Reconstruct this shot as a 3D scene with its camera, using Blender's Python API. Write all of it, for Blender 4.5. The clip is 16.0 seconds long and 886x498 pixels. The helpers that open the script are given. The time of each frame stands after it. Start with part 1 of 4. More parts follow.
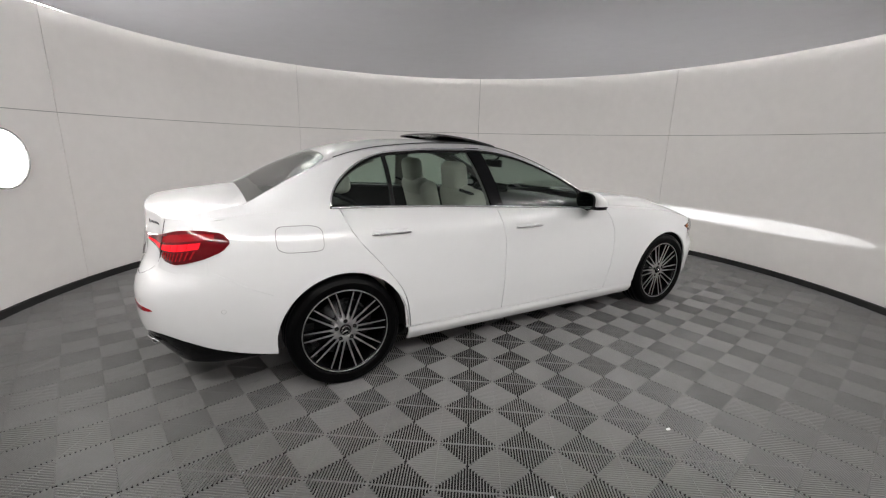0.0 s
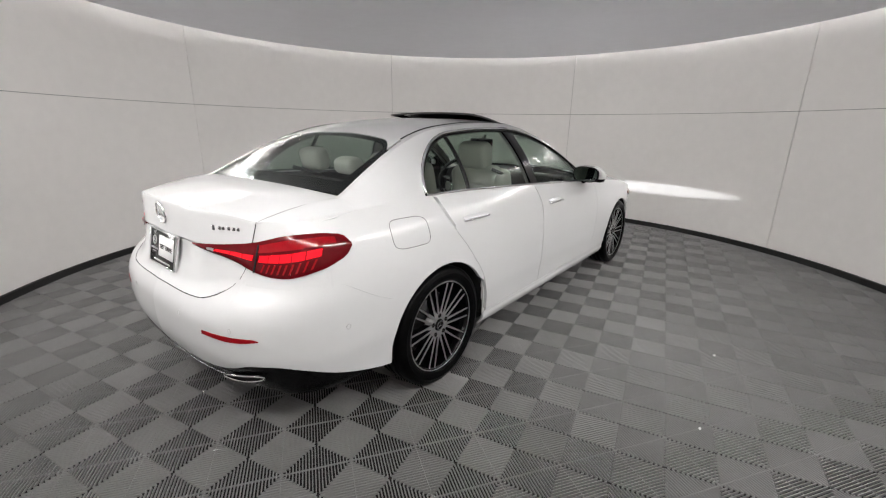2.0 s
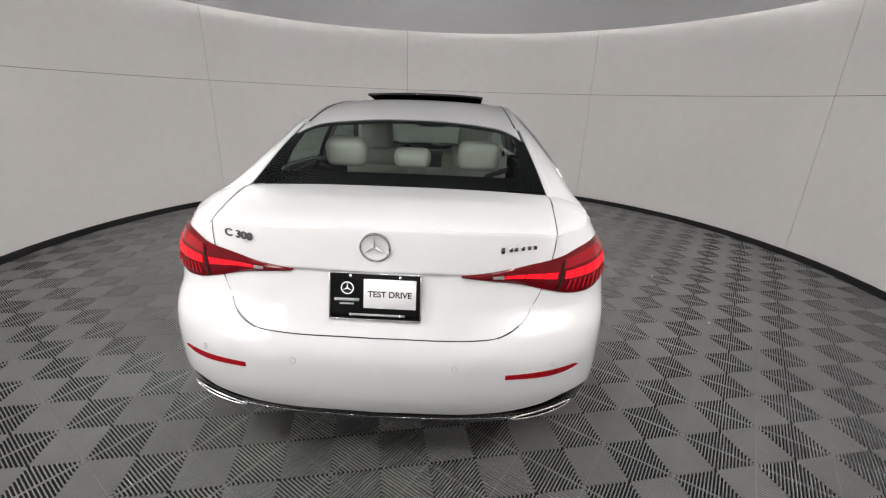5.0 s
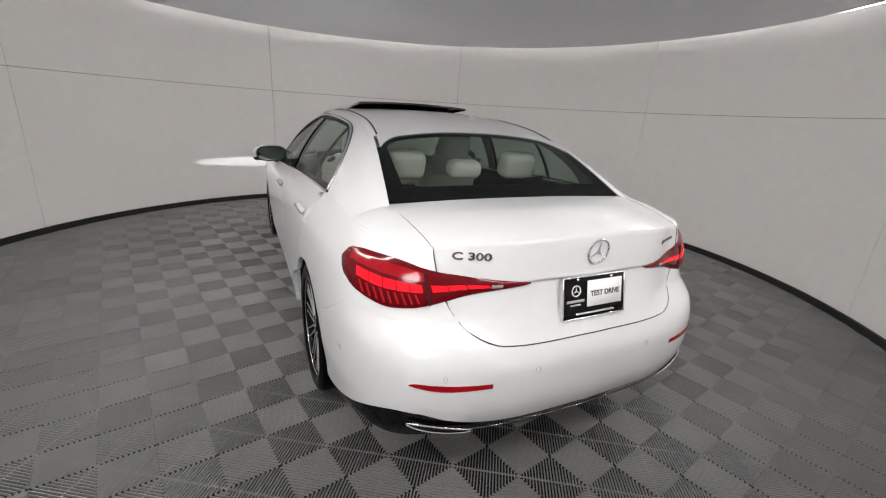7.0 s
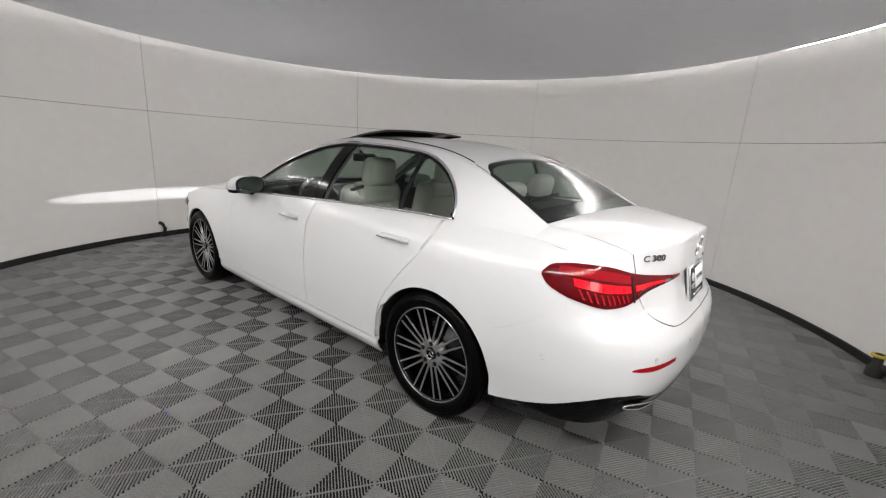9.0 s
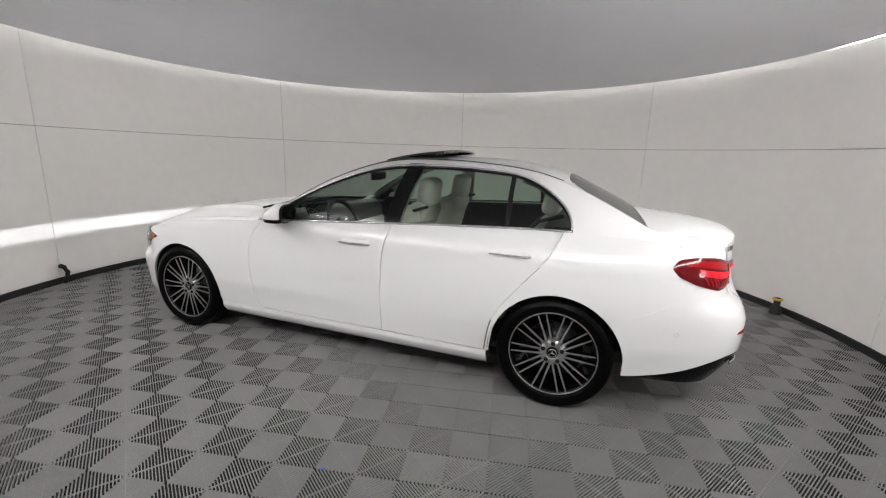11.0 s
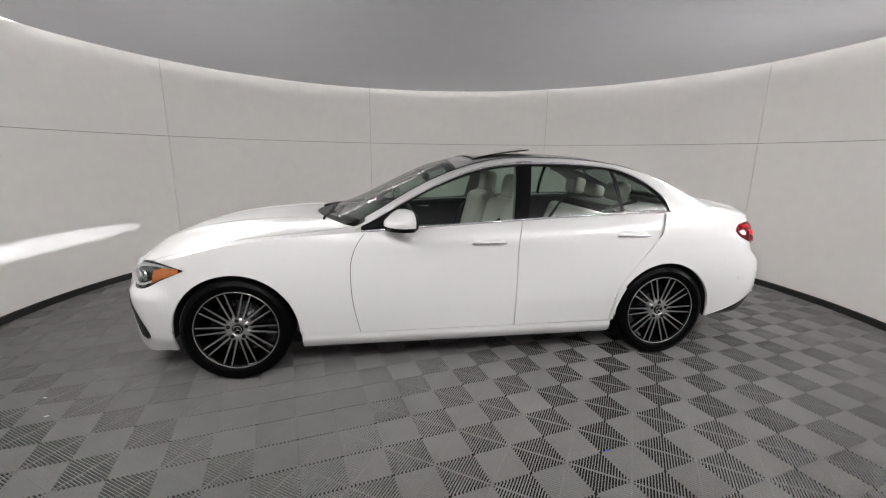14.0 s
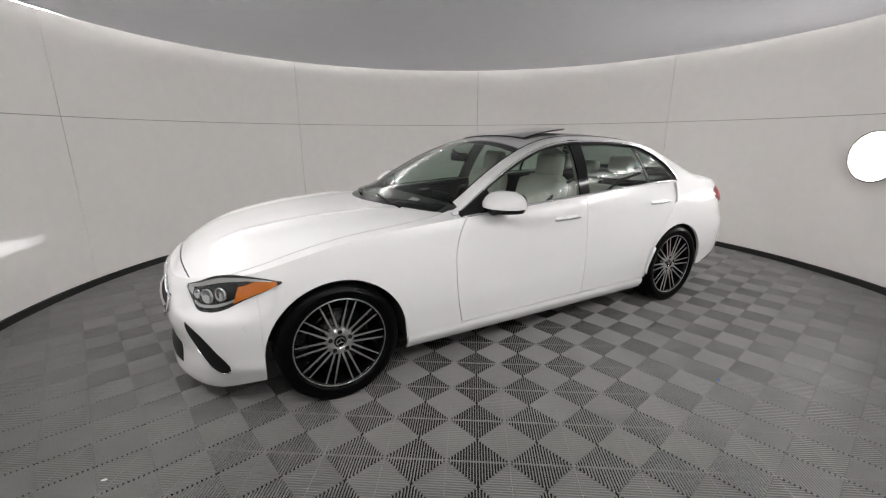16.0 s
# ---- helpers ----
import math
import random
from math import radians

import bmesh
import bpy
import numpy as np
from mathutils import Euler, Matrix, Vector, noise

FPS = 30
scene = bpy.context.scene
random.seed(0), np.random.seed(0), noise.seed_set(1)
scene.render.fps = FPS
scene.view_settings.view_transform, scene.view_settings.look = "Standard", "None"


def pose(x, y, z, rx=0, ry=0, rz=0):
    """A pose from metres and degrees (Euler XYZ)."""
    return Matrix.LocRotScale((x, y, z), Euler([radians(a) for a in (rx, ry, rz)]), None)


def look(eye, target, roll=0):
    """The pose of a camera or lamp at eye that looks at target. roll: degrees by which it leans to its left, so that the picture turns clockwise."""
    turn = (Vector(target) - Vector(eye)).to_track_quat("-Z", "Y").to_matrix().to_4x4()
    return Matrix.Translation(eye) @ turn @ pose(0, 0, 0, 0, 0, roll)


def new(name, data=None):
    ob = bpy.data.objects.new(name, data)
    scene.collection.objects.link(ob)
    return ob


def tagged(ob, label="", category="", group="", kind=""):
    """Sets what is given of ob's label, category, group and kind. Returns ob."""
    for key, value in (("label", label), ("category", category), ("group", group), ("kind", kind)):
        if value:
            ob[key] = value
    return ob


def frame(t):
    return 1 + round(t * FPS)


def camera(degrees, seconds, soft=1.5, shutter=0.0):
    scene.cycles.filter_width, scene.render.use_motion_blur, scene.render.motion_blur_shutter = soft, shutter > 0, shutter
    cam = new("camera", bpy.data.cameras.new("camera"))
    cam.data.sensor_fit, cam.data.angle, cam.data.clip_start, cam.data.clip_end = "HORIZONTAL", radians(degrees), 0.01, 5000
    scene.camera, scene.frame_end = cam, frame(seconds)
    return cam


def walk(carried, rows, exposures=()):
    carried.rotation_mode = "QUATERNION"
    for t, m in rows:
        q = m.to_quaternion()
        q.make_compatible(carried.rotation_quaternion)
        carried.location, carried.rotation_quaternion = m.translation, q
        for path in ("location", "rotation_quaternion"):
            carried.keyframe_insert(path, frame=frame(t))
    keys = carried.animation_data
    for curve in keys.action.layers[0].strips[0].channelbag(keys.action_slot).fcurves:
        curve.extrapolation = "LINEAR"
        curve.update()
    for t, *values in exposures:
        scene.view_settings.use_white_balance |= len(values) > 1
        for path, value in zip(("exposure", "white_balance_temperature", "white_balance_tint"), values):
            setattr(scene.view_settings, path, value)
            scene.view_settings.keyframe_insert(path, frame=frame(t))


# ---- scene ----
cam = camera(93.6, 16.0, soft=1.2)
PATH = [
    (0, (3.057, -2.039, 1.383), (1.366, -1.088, 0.896), 1.4),
    (0.5, (2.846, -2.309, 1.379), (1.255, -1.211, 0.867), 1.3),
    (1, (2.648, -2.573, 1.369), (1.166, -1.334, 0.851), 1.1),
    (1.5, (2.414, -2.82, 1.351), (1.061, -1.444, 0.826), 1.0),
    (2, (2.152, -3.018, 1.358), (0.947, -1.524, 0.796), 0.9),
    (2.5, (1.899, -3.206, 1.363), (0.845, -1.61, 0.779), 0.5),
    (3, (1.631, -3.363, 1.383), (0.745, -1.681, 0.762), 0.5),
    (3.5, (1.308, -3.484, 1.409), (0.623, -1.724, 0.751), 0.7),
    (6, (-0.457, -3.633, 1.415), (-0.08, -1.78, 0.762), 2.6),
    (6.5, (-0.806, -3.524, 1.432), (-0.199, -1.742, 0.755), 3.2),
    (7, (-1.149, -3.424, 1.409), (-0.3, -1.722, 0.791), 3.7),
    (7.5, (-1.466, -3.298, 1.373), (-0.435, -1.674, 0.826), 3.5),
    (8, (-1.763, -3.119, 1.379), (-0.561, -1.608, 0.856), 3.6),
    (8.5, (-2.068, -2.93, 1.36), (-0.699, -1.557, 0.872), 4.1),
    (9, (-2.332, -2.702, 1.368), (-0.84, -1.46, 0.888), 3.4),
    (11.5, (-3.29, -1.237, 1.434), (-1.409, -0.722, 0.989), 1.5),
    (12, (-3.381, -0.875, 1.441), (-1.467, -0.515, 0.988), 1.2),
    (12.5, (-3.454, -0.535, 1.407), (-1.509, -0.344, 0.983), 1.2),
    (13, (-3.512, -0.175, 1.419), (-1.559, -0.161, 0.988), 1.1),
    (13.5, (-3.486, 0.188, 1.401), (-1.539, 0.038, 0.966), 0.9),
    (14, (-3.424, 0.558, 1.4), (-1.497, 0.253, 0.96), 0.8),
    (14.5, (-3.348, 0.933, 1.41), (-1.458, 0.468, 0.947), 0.8),
    (15, (-3.212, 1.303, 1.412), (-1.38, 0.668, 0.921), 0.7),
    (15.5, (-3.064, 1.644, 1.396), (-1.303, 0.839, 0.896), 0.4),
    (16, (-2.894, 1.942, 1.387), (-1.209, 0.998, 0.868), -0.2),
]
walk(cam, [(t, look(eye, target, roll)) for t, eye, target, roll in PATH],
     [(0, 0.02), (3, 0.04), (6, -0.16), (7.5, -0.22), (9, -0.08), (11.5, 0.0), (16, 0.0)])

# ---------------------------------------------------------------- world and lights
CX, CY = 0.096, -0.072          # middle of the round booth
WALL_R, CEIL_Z = 3.70, 2.41
world = bpy.data.worlds.new("world")
world.use_nodes = True
world.node_tree.nodes["Background"].inputs[0].default_value = (0.02, 0.02, 0.02, 1)
scene.world = world


def lamp(name, kind, energy, m, color=(1, 1, 1), **extra):
    data = bpy.data.lights.new(name, kind)
    data.energy, data.color = energy, color
    for key, value in extra.items():
        setattr(data, key, value)
    ob = new(name, data)
    ob.matrix_world = m
    return ob


for side in (-1, 1):
    beam = lamp("headlight_beam", "SPOT", 46, look((side * 0.60, 2.20, 0.64), (side * 0.68, 3.6, 0.555)), (0.95, 0.97, 1.0),
                spot_size=radians(7.5), spot_blend=0.6, shadow_soft_size=0.01)
    beam.scale = (18, 1, 1)


# ---------------------------------------------------------------- materials
def mat(name, color, rough=0.5, metal=0.0, vary=0.08, scale=6.0, bump=0.0, bump_scale=200.0, coat=0.0, spec=0.5, emit=0.0, island=False):
    m = bpy.data.materials.new(name)
    m.use_nodes = True
    nt = m.node_tree
    b = nt.nodes["Principled BSDF"]
    b.inputs["Roughness"].default_value = rough
    b.inputs["Metallic"].default_value = metal
    b.inputs["Coat Weight"].default_value = coat
    b.inputs["Coat Roughness"].default_value = 0.15
    b.inputs["Specular IOR Level"].default_value = spec
    co = nt.nodes.new("ShaderNodeTexCoord")
    n1 = nt.nodes.new("ShaderNodeTexNoise")
    n1.inputs["Scale"].default_value = scale
    n1.inputs["Detail"].default_value = 6
    n2 = nt.nodes.new("ShaderNodeTexNoise")
    n2.inputs["Scale"].default_value = scale * 11
    n2.inputs["Detail"].default_value = 3
    nt.links.new(co.outputs["Object"], n1.inputs["Vector"])
    nt.links.new(co.outputs["Object"], n2.inputs["Vector"])
    mid = nt.nodes.new("ShaderNodeMath")
    mid.operation = "ADD"
    nt.links.new(n1.outputs["Fac"], mid.inputs[0])
    nt.links.new(n2.outputs["Fac"], mid.inputs[1])
    last = mid
    if island:
        info = nt.nodes.new("ShaderNodeObjectInfo")
        more = nt.nodes.new("ShaderNodeMath")
        more.operation = "MULTIPLY_ADD"
        more.inputs[1].default_value = 0.7
        nt.links.new(info.outputs["Random"], more.inputs[0])
        nt.links.new(mid.outputs[0], more.inputs[2])
        last = more
    ramp = nt.nodes.new("ShaderNodeValToRGB")
    lo, hi = 1 - vary, 1 + vary
    ramp.color_ramp.elements[0].position, ramp.color_ramp.elements[1].position = 0.28, 0.75
    ramp.color_ramp.elements[0].color = (*[min(1, c * lo) for c in color], 1)
    ramp.color_ramp.elements[1].color = (*[min(1, c * hi) for c in color], 1)
    half = nt.nodes.new("ShaderNodeMath")
    half.operation = "MULTIPLY"
    half.inputs[1].default_value = 0.5 if not island else 0.38
    nt.links.new(last.outputs[0], half.inputs[0])
    nt.links.new(half.outputs[0], ramp.inputs[0])
    nt.links.new(ramp.outputs[0], b.inputs["Base Color"])
    if bump:
        n3 = nt.nodes.new("ShaderNodeTexNoise")
        n3.inputs["Scale"].default_value = bump_scale
        nt.links.new(co.outputs["Object"], n3.inputs["Vector"])
        bp = nt.nodes.new("ShaderNodeBump")
        bp.inputs["Strength"].default_value = bump
        bp.inputs["Distance"].default_value = 0.002
        nt.links.new(n3.outputs["Fac"], bp.inputs["Height"])
        nt.links.new(bp.outputs[0], b.inputs["Normal"])
    if emit:
        b.inputs["Emission Color"].default_value = (*color, 1)
        b.inputs["Emission Strength"].default_value = emit
    return m


def glass(name, tint, gloss=0.14):
    """Tinted thin glass: clear tint, with gloss that grows towards grazing angles alike from both sides."""
    m = bpy.data.materials.new(name)
    m.use_nodes = True
    nt = m.node_tree
    nt.nodes.remove(nt.nodes["Principled BSDF"])
    out = nt.nodes["Material Output"]
    tr, gl, mix, lw, pw, ma = (nt.nodes.new(k) for k in ("ShaderNodeBsdfTransparent", "ShaderNodeBsdfGlossy", "ShaderNodeMixShader", "ShaderNodeLayerWeight", "ShaderNodeMath", "ShaderNodeMath"))
    tr.inputs[0].default_value = (*tint, 1)
    gl.inputs["Roughness"].default_value = gloss
    lw.inputs[0].default_value = 0.5
    pw.operation = "POWER"
    pw.inputs[1].default_value = 5.0
    ma.operation = "MULTIPLY_ADD"
    ma.inputs[1].default_value, ma.inputs[2].default_value = 0.75, 0.035
    nt.links.new(lw.outputs["Facing"], pw.inputs[0])
    nt.links.new(pw.outputs[0], ma.inputs[0])
    nt.links.new(ma.outputs[0], mix.inputs[0])
    nt.links.new(tr.outputs[0], mix.inputs[1])
    nt.links.new(gl.outputs[0], mix.inputs[2])
    nt.links.new(mix.outputs[0], out.inputs[0])
    return m


PAINT = mat("white_paint", (0.67, 0.675, 0.68), 0.4, vary=0.012, scale=2, coat=1.0, spec=0.1)
BLACK_GLOSS = mat("black_gloss", (0.0028, 0.0028, 0.0032), 0.12, vary=0.1, coat=0.0, spec=0.25)
BLACK = mat("black_plastic", (0.005, 0.005, 0.0055), 0.5, vary=0.15, bump=0.2, spec=0.25)
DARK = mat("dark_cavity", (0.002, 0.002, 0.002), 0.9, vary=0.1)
RUBBER = mat("rubber", (0.0022, 0.0022, 0.0024), 0.30, vary=0.25, spec=0.06, scale=20, bump=0.3)
CHROME = mat("chrome", (0.75, 0.75, 0.76), 0.12, metal=1.0, vary=0.03)
SILVER = mat("machined_silver", (0.60, 0.60, 0.605), 0.28, metal=0.95, vary=0.08, scale=30)
STEEL = mat("brake_steel", (0.05, 0.05, 0.052), 0.4, metal=1.0, vary=0.2, scale=40)
RED = mat("red_lens", (0.30, 0.004, 0.009), 0.12, vary=0.15, scale=30, spec=0.4)
RED_FIN = mat("lit_red_fin", (0.36, 0.005, 0.010), 0.14, vary=0.12, scale=30, spec=0.4, emit=0.06)
RED_DARK = mat("dark_red_lens", (0.115, 0.002, 0.005), 0.10, vary=0.2, scale=30, spec=0.35)
RED_LIT = mat("lit_red_bar", (0.80, 0.008, 0.018), 0.2, vary=0.05, scale=40, emit=0.6, spec=0.2)
AMBER = mat("amber_lens", (0.48, 0.125, 0.012), 0.12, vary=0.15, scale=30, coat=1.0)
LEATHER = mat("white_leather", (0.72, 0.70, 0.65), 0.45, vary=0.06, scale=8, bump=0.25, bump_scale=300)
TRIM_DARK = mat("dark_trim", (0.022, 0.022, 0.024), 0.6, vary=0.2, bump=0.3)
GREY_TRIM = mat("grey_liner", (0.27, 0.265, 0.255), 0.8, vary=0.06, bump=0.3)
WALL = mat("white_wall", (0.885, 0.864, 0.840), 0.62, vary=0.035, scale=0.9, bump=0.12, bump_scale=60, spec=0.35)
CEIL = mat("grey_ceiling", (0.91, 0.92, 0.97), 0.55, vary=0.03, scale=0.7, bump=0.1, bump_scale=40, spec=0.4)
JOINT = mat("joint_shadow", (0.36, 0.352, 0.345), 0.8)
SKIRT = mat("black_skirting", (0.010, 0.010, 0.010), 0.6, vary=0.4, scale=15, bump=0.3)
TILE = mat("grey_tile", (0.245, 0.243, 0.242), 0.34, vary=0.12, scale=9, island=True, spec=0.3, bump=0.12, bump_scale=900)
SUBFLOOR = mat("dark_subfloor", (0.003, 0.003, 0.003), 0.9, vary=0.2)
SIDE_GLASS = glass("side_glass", (0.55, 0.635, 0.58))
REAR_GLASS = glass("rear_glass", (0.41, 0.475, 0.44))
FRONT_GLASS = glass("front_glass", (0.54, 0.61, 0.565))
LENS = glass("clear_lens", (0.9, 0.92, 0.92))
MIRROR = mat("mirror_face", (0.22, 0.25, 0.245), 0.02, metal=1.0, vary=0.01)
WHITE_CARD = mat("white_card", (0.8, 0.8, 0.8), 0.6, vary=0.03)
BAR_GREY = mat("grey_print", (0.42, 0.42, 0.42), 0.6)
PRINT = mat("black_print", (0.02, 0.02, 0.02), 0.6)
LAMP_GLOW = mat("lamp_glow", (1.0, 0.98, 0.965), 0.5, vary=0.01, emit=21.0)
CHROME_DARK = mat("dark_chrome", (0.22, 0.22, 0.23), 0.2, metal=1.0, vary=0.05)
ROOF_GLASS = mat("roof_glass", (0.006, 0.006, 0.007), 0.06, vary=0.05, coat=1.0, spec=0.6)
LAMP_GREY = mat("lamp_reflector", (0.045, 0.047, 0.05), 0.22, metal=0.8, vary=0.35, scale=40)
YELLOW = mat("yellow_plastic", (0.55, 0.42, 0.05), 0.5)
BLUE = mat("blue_scrap", (0.06, 0.12, 0.6), 0.6)


# ---------------------------------------------------------------- mesh helpers
def link(name, bm, material, parent=None, label="", smooth=True):
    me = bpy.data.meshes.new(name)
    bm.to_mesh(me)
    bm.free()
    if smooth:
        for p in me.polygons:
            p.use_smooth = True
    for one in (material if isinstance(material, (list, tuple)) else [material]):
        me.materials.append(one)
    ob = new(name, me)
    if parent:
        ob.parent = parent
    return tagged(ob, label)


def part(name, bm, material, parent, label="", smooth=True):
    return link(name, bm, material, parent, label, smooth)


def empty(name, parent=None):
    ob = new(name)
    ob.empty_display_size = 0.1
    ob.parent = parent
    return ob


def sharp(bm, degrees=35):
    bm.normal_update()
    for e in bm.edges:
        if len(e.link_faces) == 2 and e.calc_face_angle(0) > radians(degrees):
            e.smooth = False
    return bm


def surf(fn, nu, nv, depth=0.012, bm=None, out=(0, 0, 0.6), side=1):
    """A patch of fn(u, v), turned outwards from the line through out, with a folded-in rim of that depth."""
    bm = bm or bmesh.new()
    spots = [[fn(i / nu, j / nv) for j in range(nv + 1)] for i in range(nu + 1)]
    grid = [[bm.verts.new((p[0] * side, p[1], p[2])) for p in row] for row in spots]
    faces = []
    for i in range(nu):
        for j in range(nv):
            q = [grid[i][j], grid[i + 1][j], grid[i + 1][j + 1], grid[i][j + 1]]
            if len({tuple(round(c, 6) for c in v.co) for v in q}) == 4:
                faces.append(bm.faces.new(q))
    score = 0
    for f in faces:
        f.normal_update()
        c = f.calc_center_median()
        score += f.normal.dot(c - Vector((out[0] * side, c.y * 0.75, out[2]))) * f.calc_area()
    if score < 0:
        for f in faces:
            f.normal_flip()
    if depth:
        for f in faces:
            f.normal_update()
        bm.normal_update()
        rim = {e for f in faces for e in f.edges if e.is_boundary}
        away = {tuple(round(c, 6) for c in v.co): v.normal.copy() for e in rim for v in e.verts}
        got = bmesh.ops.extrude_edge_only(bm, edges=list(rim))["geom"]
        for v in got:
            if isinstance(v, bmesh.types.BMVert):
                v.co -= away[tuple(round(c, 6) for c in v.co)] * depth
        for e in rim:
            e.smooth = False
    return bm


def box(sx, sy, sz, at=(0, 0, 0), bevel=0.0, seg=2, bm=None, turn=None):
    bm = bm or bmesh.new()
    m = Matrix.Translation(at) @ (turn or Matrix()) @ Matrix.Diagonal((sx, sy, sz, 1))
    vs = bmesh.ops.create_cube(bm, size=1, matrix=m)["verts"]
    if bevel:
        es = list({e for v in vs for e in v.link_edges})
        bmesh.ops.bevel(bm, geom=es, offset=bevel, segments=seg, profile=0.5, affect="EDGES")
    return bm


def tube(points, r, bm=None, n=8, closed=False):
    bm = bm or bmesh.new()
    pts = [Vector(p) for p in points]
    rings = []
    for i, p in enumerate(pts):
        a = pts[i - 1] if i or closed else p
        b = pts[(i + 1) % len(pts)] if i < len(pts) - 1 or closed else p
        d = (b - a).normalized()
        up = Vector((0, 0, 1)) if abs(d.z) < 0.9 else Vector((0, 1, 0))
        e1 = d.cross(up).normalized()
        e2 = e1.cross(d)
        rings.append([bm.verts.new(p + (e1 * math.cos(k * 2 * math.pi / n) + e2 * math.sin(k * 2 * math.pi / n)) * r) for k in range(n)])
    last = len(rings) if closed else len(rings) - 1
    for i in range(last):
        a, b = rings[i], rings[(i + 1) % len(rings)]
        for k in range(n):
            bm.faces.new((a[k], a[(k + 1) % n], b[(k + 1) % n], b[k]))
    if not closed:
        bm.faces.new(rings[0][::-1])
        bm.faces.new(rings[-1])
    bmesh.ops.recalc_face_normals(bm, faces=bm.faces)
    return bm


def lathe(profile, n, axis="X", bm=None, closed=False):
    """profile: pairs of (along the axis, radius)."""
    bm = bm or bmesh.new()
    rings = []
    for a, r in profile:
        ring = []
        for k in range(n):
            t = 2 * math.pi * k / n
            c, s = r * math.cos(t), r * math.sin(t)
            ring.append(bm.verts.new((a, c, s) if axis == "X" else (c, s, a)))
        rings.append(ring)
    pairs = list(zip(rings, rings[1:])) + ([(rings[-1], rings[0])] if closed else [])
    for a, b in pairs:
        for k in range(n):
            bm.faces.new((a[k], a[(k + 1) % n], b[(k + 1) % n], b[k]))
    bmesh.ops.recalc_face_normals(bm, faces=bm.faces)
    return bm


def lerp(a, b, t):
    return a + (b - a) * t


def spline(pairs):
    """A smooth curve through pairs of (x, y), flat-ended outside them."""
    xs, ys = [p[0] for p in pairs], [p[1] for p in pairs]

    def at(x):
        if x <= xs[0]:
            return ys[0]
        if x >= xs[-1]:
            return ys[-1]
        i = max(k for k in range(len(xs) - 1) if xs[k] <= x)
        h = xs[i + 1] - xs[i]
        t = (x - xs[i]) / h

        def slope(k):
            if k == 0:
                return (ys[1] - ys[0]) / (xs[1] - xs[0])
            if k == len(xs) - 1:
                return (ys[k] - ys[k - 1]) / (xs[k] - xs[k - 1])
            a, b = (ys[k] - ys[k - 1]) / (xs[k] - xs[k - 1]), (ys[k + 1] - ys[k]) / (xs[k + 1] - xs[k])
            ha, hb = xs[k] - xs[k - 1], xs[k + 1] - xs[k]
            return 0 if a * b < 0 else (a * hb + b * ha) / (ha + hb)
        m0, m1 = slope(i) * h, slope(i + 1) * h
        return ys[i] * (1 + 2 * t) * (1 - t) ** 2 + m0 * t * (1 - t) ** 2 + ys[i + 1] * t * t * (3 - 2 * t) + m1 * t * t * (t - 1)
    return at


def smooth01(t):
    t = max(0.0, min(1.0, t))
    return t * t * (3 - 2 * t)


# ---------------------------------------------------------------- the booth
def arc_panel(a0, a1, r0, r1, z0, z1, n, bevel=True):
    """A curved wall panel between two angles (degrees)."""
    bm = bmesh.new()
    cols = []
    for i in range(n + 1):
        a = radians(lerp(a0, a1, i / n))
        c, s = math.cos(a), math.sin(a)
        cols.append([bm.verts.new((CX + r * c, CY + r * s, z)) for r, z in ((r0, z0), (r0, z1), (r1, z1), (r1, z0))])
    for a, b in zip(cols, cols[1:]):
        for k in range(4):
            bm.faces.new((a[k], a[(k + 1) % 4], b[(k + 1) % 4], b[k]))
    bm.faces.new(cols[0])
    bm.faces.new(cols[-1][::-1])
    bmesh.ops.recalc_face_normals(bm, faces=bm.faces)
    return sharp(bm)


# black for unseen faces above the ceiling, to soak up the strip's spill
CAVITY = mat("light_stop_black", (0.012, 0.012, 0.012), 0.8, vary=0.08)
# glow of an added fill ring, not a known fitting of the booth
FILL_GLOW = mat("cove_light", (1.0, 0.972, 0.952), 0.5, vary=0.01, emit=118.0)
SEAM = 11.3                      # angle of the first panel joint
wall = link("wall_round", arc_panel(0, 360, WALL_R + 0.012, WALL_R + 0.15, 0.0, CEIL_Z + 0.34, 128), JOINT)
tagged(wall, "round white booth wall of large curved panels", "wall", kind="structure")
for k in range(8):
    a0 = SEAM + 45 * k
    part("panel", arc_panel(a0 + 0.04, a0 + 44.96, WALL_R, WALL_R + 0.010, 0.062, 1.576, 24), WALL, wall)
    part("panel", arc_panel(a0 + 0.04, a0 + 44.96, WALL_R, WALL_R + 0.010, 1.582, CEIL_Z + 0.033, 24), WALL, wall)
tagged(link("baseboard", arc_panel(0, 360, WALL_R - 0.018, WALL_R + 0.011, -0.02, 0.058, 128), SKIRT),
       "black rubber skirting along the foot of the wall", "baseboard", kind="structure")
bm = bmesh.new()
rings = [[bm.verts.new((CX + r * math.cos(k * math.pi / 64), CY + r * math.sin(k * math.pi / 64), z)) for k in range(128)]
         for r, z in ((0.6, CEIL_Z), (2.2, CEIL_Z), (WALL_R - 0.12, CEIL_Z), (WALL_R - 0.12, CEIL_Z + 0.012), (0.6, CEIL_Z + 0.012))]
for a, b in zip(rings, rings[1:] + rings[:1]):
    for k in range(128):
        bm.faces.new((a[k], a[(k + 1) % 128], b[(k + 1) % 128], b[k]))
for ring in (rings[0], rings[4]):
    bm.faces.new(ring)
bmesh.ops.recalc_face_normals(bm, faces=bm.faces)
for f in bm.faces:
    f.material_index = 1 if f.calc_center_median().z > CEIL_Z + 0.008 else 0
